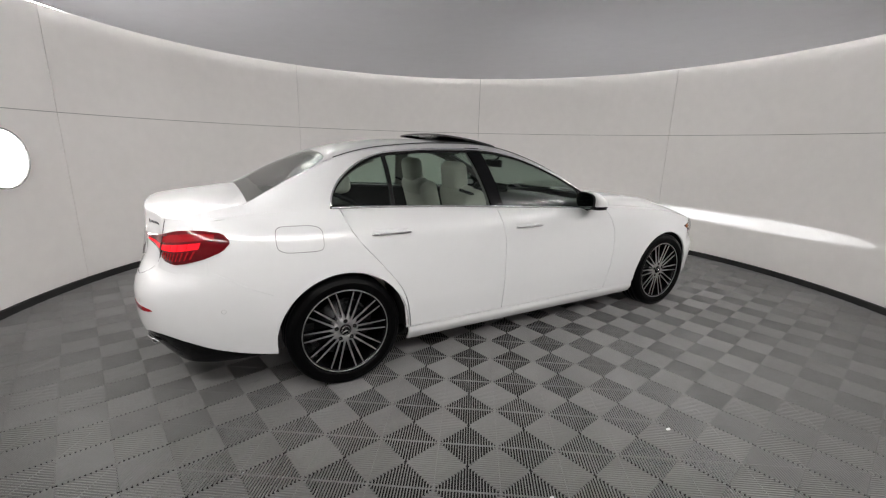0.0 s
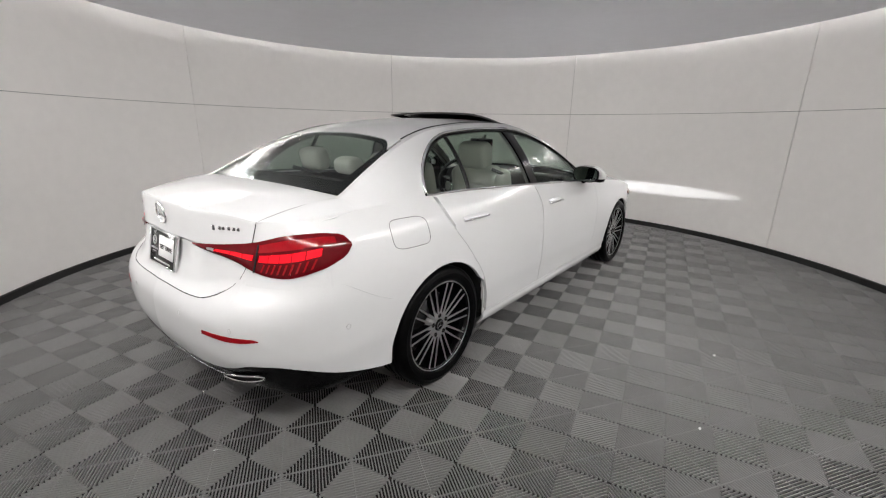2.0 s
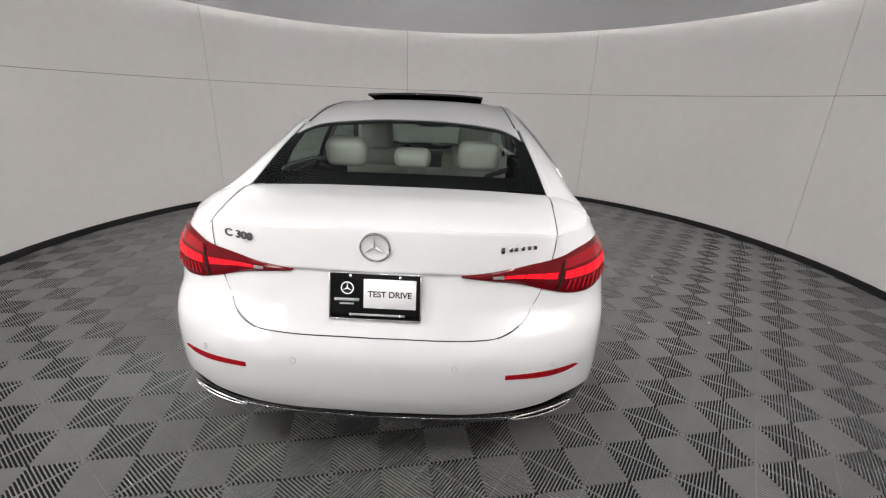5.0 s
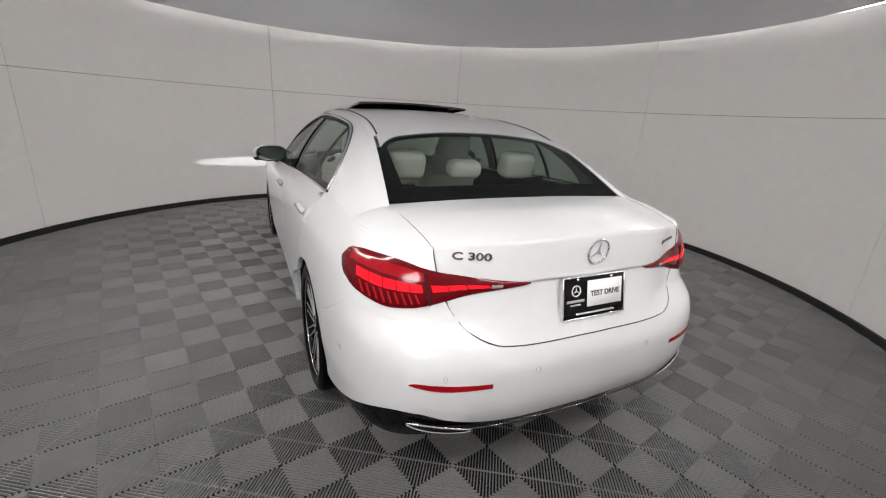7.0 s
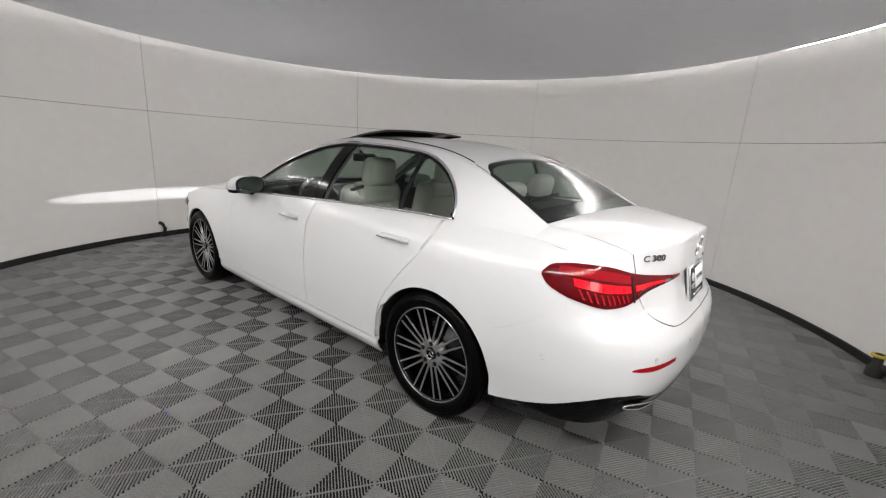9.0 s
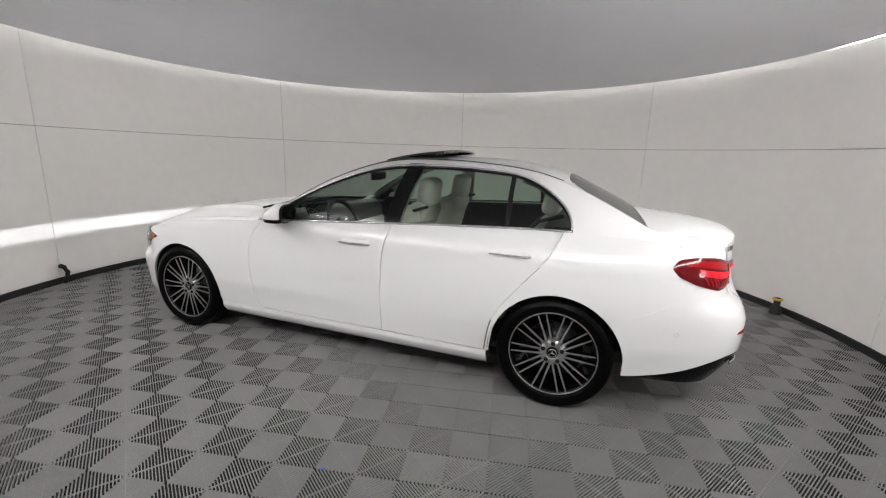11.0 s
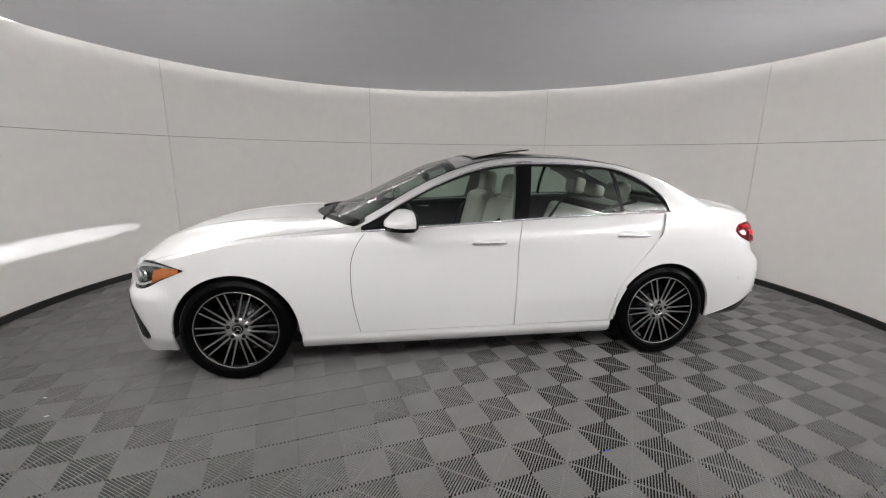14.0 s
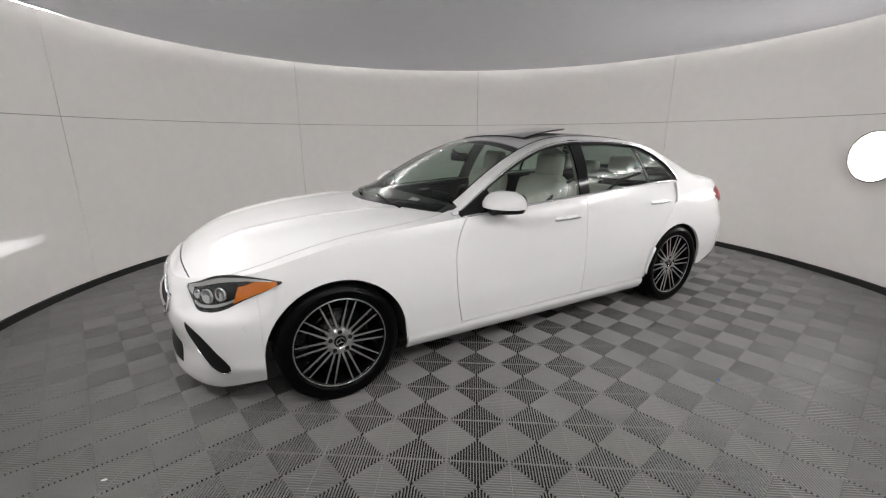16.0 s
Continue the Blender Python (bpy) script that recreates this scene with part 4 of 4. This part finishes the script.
# wheels
def wheel(side, y):
    hub = part("wheel", lathe([(-0.10, 0.229), (0.0, 0.233), (0.085, 0.239), (0.092, 0.250), (0.098, 0.250), (0.098, 0.240), (0.088, 0.235), (0.02, 0.222), (-0.09, 0.212)], 64), BLACK_GLOSS, car, "black alloy wheel with machined silver spokes")
    prof = [(-0.105, 0.235)]
    prof += [(-0.112, 0.27), (-0.112, 0.30), (-0.100, 0.325), (-0.085, 0.334), (-0.05, 0.337), (-0.046, 0.331), (-0.040, 0.331), (-0.036, 0.337), (-0.003, 0.338), (0.0, 0.331), (0.006, 0.331), (0.009, 0.338), (0.040, 0.337), (0.044, 0.331), (0.050, 0.331), (0.054, 0.336),
             (0.085, 0.334), (0.100, 0.326), (0.108, 0.312), (0.112, 0.295), (0.1145, 0.292), (0.1125, 0.288), (0.113, 0.272), (0.110, 0.255), (0.101, 0.2445), (0.094, 0.2435)]
    prof = [(px, 0.2505 + (pr - 0.2435) * 0.862) for px, pr in prof]
    part("tyre", lathe(prof, 72), RUBBER, hub, "black low-profile tyre")
    part("rim_lip", lathe([(0.0975, 0.2505), (0.1005, 0.2495), (0.1005, 0.2450), (0.0975, 0.2440)], 64, closed=True), SILVER, hub, "machined silver rim lip")
    # spokes in ten pairs that meet near the hub
    bmd = bmesh.new()
    for sign in (-1, 1):
        a0, a1 = radians(2.2) * sign, radians(12.4) * sign
        p0 = Vector((0.080, 0.046 * math.cos(a0), 0.046 * math.sin(a0)))
        p1 = Vector((0.094, 0.2455 * math.cos(a1), 0.2455 * math.sin(a1)))
        d = (p1 - p0).normalized()
        w = d.cross(Vector((1, 0, 0))).normalized()
        w0, w1 = 0.0056, 0.0025
        top = [p0 + w * w0, p0 - w * w0, p1 - w * w1, p1 + w * w1]
        low = [q + Vector((-0.035, 0, 0)) + w * (0.003 if i in (0, 3) else -0.003) for i, q in enumerate(top)]
        mid = [q + Vector((-0.004, 0, 0)) + w * (0.0012 if i in (0, 3) else -0.0012) for i, q in enumerate(top)]
        va, vm, vb = ([bmd.verts.new(q) for q in grp] for grp in (top, mid, low))
        bmd.faces.new(va)
        for k in range(4):
            for a, b in ((va, vm), (vm, vb)):
                f = bmd.faces.new((a[k], a[(k + 1) % 4], b[(k + 1) % 4], b[k]))
                f.material_index = 0 if a is va else 1
    bmesh.ops.recalc_face_normals(bmd, faces=bmd.faces)
    me = bpy.data.meshes.new("spoke")
    bmd.to_mesh(me)
    bmd.free()
    me.materials.append(SILVER)
    me.materials.append(BLACK_GLOSS)
    for k in range(10):
        ob = new("spoke", me)
        ob.parent = hub
        ob.matrix_local = pose(0, 0, 0, 36 * k + 18)
    bm = lathe([(0.045, 0.086), (0.066, 0.078), (0.0775, 0.068), (0.0792, 0.044), (0.078, 0.036), (0.072, 0.033)], 40)
    part("hub_face", bm, SILVER, hub, "machined silver hub")
    part("centre_cap", lathe([(0.070, 0.0335), (0.081, 0.0325), (0.084, 0.028), (0.084, 0.001)], 32), BLACK_GLOSS, hub, "black centre cap")
    star("cap_emblem", 0.024, 0.002, CHROME, hub, pose(0.0855, 0, 0, 0, 0, 90))
    bolt = lathe([(0.066, 0.0125), (0.0800, 0.0125), (0.0800, 0.001)], 14)
    me = bpy.data.meshes.new("wheel_bolt")
    bolt.to_mesh(me)
    bolt.free()
    me.materials.append(DARK)
    for k in range(5):
        a = radians(90 + 72 * k)
        ob = new("wheel_bolt", me)
        ob.parent = hub
        ob.matrix_local = pose(0.0015, 0.056 * math.cos(a), 0.056 * math.sin(a))
    part("brake_disc", lathe([(0.0, 0.165), (0.012, 0.165), (0.012, 0.09), (0.03, 0.085), (0.03, 0.02)], 48), STEEL, hub, "steel brake disc")
    bm = bmesh.new()
    for k in range(8):
        a = radians(20 + 8 * k)
        box(0.06, 0.03, 0.055, (0.012, 0.150 * math.cos(a) * side, 0.150 * math.sin(a)), 0.006, 1, bm, Matrix.Rotation(a * side, 4, "X"))
    part("brake_caliper", bm, STEEL, hub, "grey brake caliper")
    m = pose(side * 0.778, y, 0.330) @ (Matrix.Rotation(math.pi, 4, "Z") if side < 0 else Matrix())
    hub.matrix_local = m
    return hub


for side in (LEFT, RIGHT):
    for y in (AXLE, -AXLE):
        wheel(side, y)
        # wheel well
        bm = bmesh.new()
        n = 24
        arc = [(y + ARCH + 0.004, 0.27)] + [(y + (ARCH + 0.004) * math.cos(math.pi * k / n), ARCH_Z + (ARCH + 0.004) * math.sin(math.pi * k / n)) for k in range(n + 1)] + [(y - ARCH - 0.004, 0.27)]
        rows = [[bm.verts.new((0.52 * side, yk, zk)) for yk, zk in arc],
                [bm.verts.new((min(0.882, on_side(yk, zk)[0] - 0.010) * side, yk, zk)) for yk, zk in arc]]
        for k in range(n + 2):
            bm.faces.new((rows[0][k], rows[0][k + 1], rows[1][k + 1], rows[1][k]))
        bm.faces.new(rows[0])
        bmesh.ops.recalc_face_normals(bm, faces=bm.faces)
        part("wheel_well", bm, DARK, car)

# underbody and inner dark shell behind the panel gaps
part("underbody", box(1.50, 2.2, 0.06, (0, 0.0, 0.20), 0.02), DARK, car)
part("underbody", box(1.02, 4.2, 0.08, (0, -0.1, 0.29), 0.02), DARK, car)
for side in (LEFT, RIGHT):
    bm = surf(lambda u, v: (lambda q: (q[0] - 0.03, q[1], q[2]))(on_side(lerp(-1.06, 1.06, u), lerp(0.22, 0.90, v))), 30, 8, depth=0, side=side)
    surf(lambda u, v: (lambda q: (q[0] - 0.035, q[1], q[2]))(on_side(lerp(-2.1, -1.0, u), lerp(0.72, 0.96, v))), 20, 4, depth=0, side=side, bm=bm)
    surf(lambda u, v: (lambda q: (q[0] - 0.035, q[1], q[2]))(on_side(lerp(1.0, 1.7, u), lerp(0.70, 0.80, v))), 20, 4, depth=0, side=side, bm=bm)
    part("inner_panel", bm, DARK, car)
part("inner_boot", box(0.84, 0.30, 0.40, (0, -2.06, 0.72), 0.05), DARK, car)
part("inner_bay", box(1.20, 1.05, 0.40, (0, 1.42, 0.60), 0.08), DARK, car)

# ---------------------------------------------------------------- cabin
def cushion(sx, sy, sz, bevel, bow=0.0, at=(0, 0, 0), turn=None):
    bm = box(sx, sy, sz, (0, 0, 0), bevel, 5)
    for v in bm.verts:
        v.co.y += bow * (v.co.x / sx) ** 2
    bmesh.ops.transform(bm, matrix=Matrix.Translation(at) @ (turn or Matrix()), verts=bm.verts)
    return bm


def rx(d):
    return Matrix.Rotation(radians(d), 4, "X")


for side in (LEFT, RIGHT):
    seat = empty("front_seat", car)
    seat.matrix_local = pose(side * 0.37, -0.22, 0.42)
    tagged(seat, "white leather front seat")
    part("seat_base", cushion(0.50, 0.52, 0.18, 0.06, 0, (0, 0.22, 0.04)), LEATHER, seat)
    part("backrest", cushion(0.50, 0.15, 0.60, 0.065, 0.10, (0, -0.12, 0.36), rx(14)), LEATHER, seat)
    part("shoulder", cushion(0.40, 0.13, 0.16, 0.06, 0.04, (0, -0.20, 0.60), rx(14)), LEATHER, seat)
    part("headrest", cushion(0.255, 0.115, 0.20, 0.05, 0.03, (0, -0.235, 0.745), rx(8)), LEATHER, seat)
    for x in (-0.05, 0.05):
        part("headrest_post", tube([(x, -0.215, 0.60), (x, -0.23, 0.72)], 0.007), CHROME, seat)
    part("belt", tube([(side * 0.20, -0.30, 0.66), (side * 0.22, -0.18, 0.62), (side * 0.20, -0.03, 0.50), (side * 0.16, 0.05, 0.30)], 0.012, n=6), TRIM_DARK, seat, "dark seat belt")
bench = empty("rear_seat", car)
bench.matrix_local = pose(0, -1.12, 0.42)
tagged(bench, "white leather rear bench with three headrests")
part("seat_base", cushion(1.24, 0.50, 0.18, 0.06, 0, (0, 0.28, 0.02)), LEATHER, bench)
part("backrest", cushion(1.26, 0.16, 0.52, 0.06, 0.06, (0, -0.05, 0.29), rx(22)), LEATHER, bench)
for x, w, h in ((-0.36, 0.225, 0.15), (0.36, 0.225, 0.15), (0.0, 0.20, 0.105)):
    part("headrest", cushion(w, 0.12, h, 0.045, 0.02, (x, -0.20, 0.645 + h * 0.5), rx(12)), LEATHER, bench)
for side in (LEFT, RIGHT):
    part("belt", tube([(side * 0.50, -0.28, 0.66), (side * 0.42, -0.12, 0.60), (side * 0.34, 0.05, 0.42), (side * 0.28, 0.12, 0.22)], 0.014, n=6), TRIM_DARK, bench, "dark seat belt")
dash = part("dashboard", cushion(1.36, 0.42, 0.26, 0.09, -0.10, (0, 0.70, 0.82), rx(-4)), TRIM_DARK, car, "dark padded dashboard")
part("dash_band", cushion(1.28, 0.06, 0.10, 0.025, -0.08, (0, 0.50, 0.76)), LEATHER, dash)
part("screen", box(0.20, 0.012, 0.26, (0, 0.47, 0.74), 0.005, 2, None, rx(-25)), BLACK_GLOSS, dash)
part("display", box(0.28, 0.012, 0.12, (-0.37, 0.52, 0.96), 0.005, 2, None, rx(-12)), BLACK_GLOSS, dash)
wheel_ = part("steering_wheel", tube([(0.18 * math.cos(k * math.pi / 20), 0, 0.18 * math.sin(k * math.pi / 20)) for k in range(40)], 0.016, closed=True), TRIM_DARK, car, "dark steering wheel")
wheel_.matrix_local = pose(-0.37, 0.27, 0.88, -24)
part("wheel_hub", box(0.12, 0.05, 0.10, (0, 0.01, 0), 0.02), TRIM_DARK, wheel_)
for x, z in ((0.1, 0), (-0.1, 0), (0, -0.1)):
    part("wheel_spoke", box(0.13 if z == 0 else 0.04, 0.014, 0.03 if z == 0 else 0.13, (x, 0, z), 0.005, 1), CHROME, wheel_)
part("cabin_floor", box(1.46, 2.3, 0.05, (0, -0.25, 0.26), 0.01), TRIM_DARK, car)
part("bulkhead", box(1.40, 0.05, 0.62, (0, 0.92, 0.60), 0.01), TRIM_DARK, car)
part("console", cushion(0.22, 0.95, 0.26, 0.05, 0, (0, 0.05, 0.50)), TRIM_DARK, car)
part("parcel_shelf", surf(lambda u, v: (lerp(-0.60, 0.60, u), lerp(-1.30, -1.85, v), lerp(1.02, 1.030, v)), 6, 6, depth=0.02), TRIM_DARK, car)
part("headlining", surf(lambda u, v: roof(lerp(-1.36, 0.03, u), lerp(-0.93, 0.93, v), -0.028), 24, 16, depth=0), GREY_TRIM, car, "pale roof lining")
for side in (LEFT, RIGHT):
    bm = surf(lambda u, v: (lambda q: (q[0] - 0.075, q[1], q[2]))(on_side(lerp(-1.00, 0.70, u), lerp(0.30, 0.70, v))), 20, 5, depth=0, side=side)
    part("door_card", bm, LEATHER, car, "white lower door card")
    bm = surf(lambda u, v: (lambda y: (lambda q: (q[0] - 0.07, q[1], q[2]))(on_side(y, lerp(0.70, top_z(y) - 0.006, v))))(lerp(-1.45, 0.70, u)), 30, 4, depth=0.03, side=side)
    part("door_top", bm, TRIM_DARK, car)
    part("inner_handle", box(0.012, 0.11, 0.025, (side * 0.775, 0.10, 0.90), 0.005, 1), CHROME, car)
    part("inner_pillar", surf(lambda u, v: (lambda q: (q[0] - 0.03, q[1], q[2]))(side_top(lerp(-0.43 - 0.085 * v, -0.32 - 0.07 * v, u), v * 0.95)), 3, 8, depth=0, side=side), GREY_TRIM, car)
    part("inner_quarter", surf(lambda u, v: (lambda y: (lambda q: (q[0] - 0.03, q[1], q[2] - 0.01))(side_top(y, lerp(dlo_top(y) * 0.9 if y > -1.468 else 0.0, 0.98, v))))(lerp(-1.88, -1.15, u)), 20, 6, depth=0, side=side), GREY_TRIM, car)
    part("inner_rail", surf(lambda u, v: (lambda y: (lambda q: (q[0] - 0.02, q[1], q[2] - 0.012))(side_top(y, lerp(0.88, 1.0, v))))(lerp(-1.2, 0.62, u)), 30, 3, depth=0, side=side), GREY_TRIM, car)
m_ = part("inside_mirror", box(0.23, 0.035, 0.065, (0, 0.17, 1.235), 0.015, 3), BLACK, car, "black inside mirror")
part("mirror_stalk", tube([(0, 0.18, 1.25), (0, 0.23, 1.29)], 0.012), BLACK, m_)
part("dash_card", box(0.11, 0.075, 0.003, (-0.42, 0.79, 0.985), 0.001, 1, None, rx(-24)), WHITE_CARD, car, "white card lying behind the windscreen")
for k in (-1, 1):
    part("wiper", tube([(k * 0.28 + 0.25 * t, 0.93 - 0.05 * t - 0.10 * (abs(k * 0.28 + 0.25 * t) / 0.7) ** 2, 0.992 - 0.02 * (abs(k * 0.28 + 0.25 * t) / 0.5) ** 2) for t in (-1, -0.5, 0, 0.5, 1)], 0.008), BLACK, car)

# ---------------------------------------------------------------- booth clutter
def scrap(name, x, y, size, material, label):
    bm = bmesh.new()
    n = 7
    random.seed(int(abs(x * 100 + y * 10)))
    top = [bm.verts.new((size * (0.6 + 0.5 * random.random()) * math.cos(2 * math.pi * k / n), size * 0.5 * (0.6 + 0.5 * random.random()) * math.sin(2 * math.pi * k / n), 0.002)) for k in range(n)]
    bm.faces.new(top)
    got = bmesh.ops.extrude_face_region(bm, geom=list(bm.faces))
    for v in got["geom"]:
        if isinstance(v, bmesh.types.BMVert):
            v.co.z -= 0.0018
    bmesh.ops.recalc_face_normals(bm, faces=bm.faces)
    ob = link(name, bm, material, smooth=False)
    ob.matrix_world = pose(x, y, 0.0, 0, 0, random.random() * 180)
    return tagged(ob, label, "litter")


scrap("paper_scrap", -1.80, -0.53, 0.016, BLUE, "small blue paper scrap on the tile floor")
scrap("paper_scrap", -1.138, 2.345, 0.014, WHITE_CARD, "tiny white paper scrap on the tile floor")
scrap("paper_scrap", -0.942, 2.484, 0.014, WHITE_CARD, "tiny white paper scrap on the tile floor")
scrap("paper_scrap", 2.025, -0.112, 0.020, WHITE_CARD, "thin white paper scrap on the tile floor")
scrap("paper_scrap", 2.068, -0.946, 0.014, WHITE_CARD, "tiny white paper scrap on the tile floor")
# round wall lamp
al = radians(-114.5)
disc = empty("wall_lamp")
tagged(disc, "round white glowing lamp on the booth wall", "lamp")
disc.matrix_world = Matrix.Translation((CX + (WALL_R - 0.002) * math.cos(al), CY + (WALL_R - 0.002) * math.sin(al), 1.20)) @ Matrix.Rotation(al + math.pi, 4, "Z")
part("lamp_body", lathe([(-0.004, 0.222), (0.030, 0.234), (0.040, 0.234), (0.042, 0.226), (0.034, 0.220)], 48), GREY_TRIM, disc, "pale rim")
part("diffuser", lathe([(0.026, 0.221), (0.034, 0.210), (0.040, 0.13), (0.042, 0.001)], 48), LAMP_GLOW, disc, "glowing white diffuser")
ay = radians(-65)
foot = link("rubber_foot", lathe([(0.0, 0.050), (0.055, 0.046), (0.075, 0.030), (0.16, 0.026), (0.17, 0.001)], 20, "Z"), SKIRT)
foot.matrix_world = pose(CX + (WALL_R - 0.09) * math.cos(ay), CY + (WALL_R - 0.09) * math.sin(ay), 0.0)
tagged(foot, "black rubber post foot with yellow collar by the wall", "post foot")
part("collar", tube([(0.034 * math.cos(k * math.pi / 10), 0.034 * math.sin(k * math.pi / 10), 0.15) for k in range(20)], 0.012, closed=True), YELLOW, foot, "yellow plastic collar")
a_ = radians(101.5)
cab = link("cable_end", tube([(CX + (WALL_R - 0.03) * math.cos(a_ + t * 0.010), CY + (WALL_R - 0.03) * math.sin(a_ + t * 0.010), z) for t, z in ((0, 0.004), (-1.2, 0.05), (-1.6, 0.11), (-0.8, 0.17), (0.2, 0.19))], 0.022), SKIRT)
tagged(cab, "black cable end hanging at the foot of the wall", "cable")

# ---------------------------------------------------------------- floor tiles with real ribs
TILE_SIZE, TILE_TURN, TILE_U, TILE_V = 0.3946, 11.8, 0.105, 0.0857
SQ = TILE_SIZE / 2
RIB, RIB_W, RIB_H = SQ * math.sqrt(2) / 22, 0.0018, 0.0095


def rib_ends(c):
    """Ends of the diagonal line x + y = c in a square of side SQ, with a small margin."""
    m = 0.0012
    lo, hi = max(m, c - SQ + m), min(SQ - m, c - m)
    return (lo, hi) if hi - lo > 0.006 else None


def tile_mesh(keep=None):
    verts, faces = [], []
    for qi in (0, 1):
        for qj in (0, 1):
            flip = (qi + qj) % 2 == 1
            for k in range(22):
                c = (k + 0.5) * RIB * math.sqrt(2)
                e = rib_ends(c)
                if not e:
                    continue
                pts = []
                for x in e:
                    y = c - x
                    pts.append(((SQ - x) if flip else x, y))
                (x0, y0), (x1, y1) = pts
                ox, oy = qi * SQ - SQ, qj * SQ - SQ
                x0, x1, y0, y1 = x0 + ox, x1 + ox, y0 + oy, y1 + oy
                if keep:
                    a, b = keep(x0, y0), keep(x1, y1)
                    if not (a or b):
                        continue
                    if not (a and b):
                        lo, hi = 0.0, 1.0
                        for _ in range(7):
                            m = (lo + hi) / 2
                            ok = keep(lerp(x0, x1, m), lerp(y0, y1, m))
                            if ok == a:
                                lo = m
                            else:
                                hi = m
                        if a:
                            x1, y1 = lerp(x0, x1, lo), lerp(y0, y1, lo)
                        else:
                            x0, y0 = lerp(x0, x1, hi), lerp(y0, y1, hi)
                n = math.hypot(x1 - x0, y1 - y0)
                if n < 0.004:
                    continue
                wx, wy = -(y1 - y0) / n, (x1 - x0) / n
                b = len(verts)
                for (x, y) in ((x0, y0), (x1, y1)):
                    for off, z in ((-RIB_W * 1.12, -RIB_H), (-RIB_W, -0.0010), (-RIB_W * 0.84, 0), (RIB_W * 0.84, 0), (RIB_W, -0.0010), (RIB_W * 1.12, -RIB_H)):
                        verts.append((x + wx * off, y + wy * off, z))
                for i in range(5):
                    faces.append((b + i, b + 6 + i, b + 7 + i, b + 1 + i))
                faces.append(tuple(b + i for i in range(6)))
                faces.append(tuple(b + 11 - i for i in range(6)))
    if not keep:
        # cross rib along the other diagonal of each square
        for qi in (0, 1):
            for qj in (0, 1):
                x0, y0, x1, y1 = ((0, 0, SQ, SQ) if (qi + qj) % 2 == 0 else (SQ, 0, 0, SQ))
                n = SQ * math.sqrt(2)
                wx, wy = -(y1 - y0) / n * 0.0015, (x1 - x0) / n * 0.0015
                ox, oy = qi * SQ - SQ, qj * SQ - SQ
                b = len(verts)
                for x, y in ((x0, y0), (x1, y1)):
                    for k in (-1, 1):
                        for z in (-RIB_H, -0.0026):
                            verts.append((x + ox + wx * k, y + oy + wy * k, z))
                faces += [(b + 1, b + 3, b + 7, b + 5), (b, b + 1, b + 5, b + 4), (b + 2, b + 6, b + 7, b + 3)]
    me = bpy.data.meshes.new("tile")
    me.from_pydata(verts, [], faces)
    me.update()
    bm = bmesh.new()
    bm.from_mesh(me)
    bmesh.ops.recalc_face_normals(bm, faces=bm.faces)
    bm.to_mesh(me)
    bm.free()
    me.materials.append(TILE)
    return me


whole = tile_mesh()
ca, sa = math.cos(radians(TILE_TURN)), math.sin(radians(TILE_TURN))
REACH = WALL_R - 0.004
for i in range(-11, 12):
    for j in range(-11, 12):
        u, v = i * TILE_SIZE + TILE_U, j * TILE_SIZE + TILE_V
        x, y = u * ca - v * sa, u * sa + v * ca
        far = math.hypot(x - CX, y - CY)
        if far > REACH + 0.24:
            continue
        me = whole
        if far > REACH - 0.29:
            me = tile_mesh(lambda px, py: math.hypot(x + px * ca - py * sa - CX, y + px * sa + py * ca - CY) < REACH)
            if not me.polygons:
                continue
        ob = new("tile", me)
        ob.parent = floor
        ob.location = (x, y, 0)
        ob.rotation_euler = (0, 0, radians(TILE_TURN))
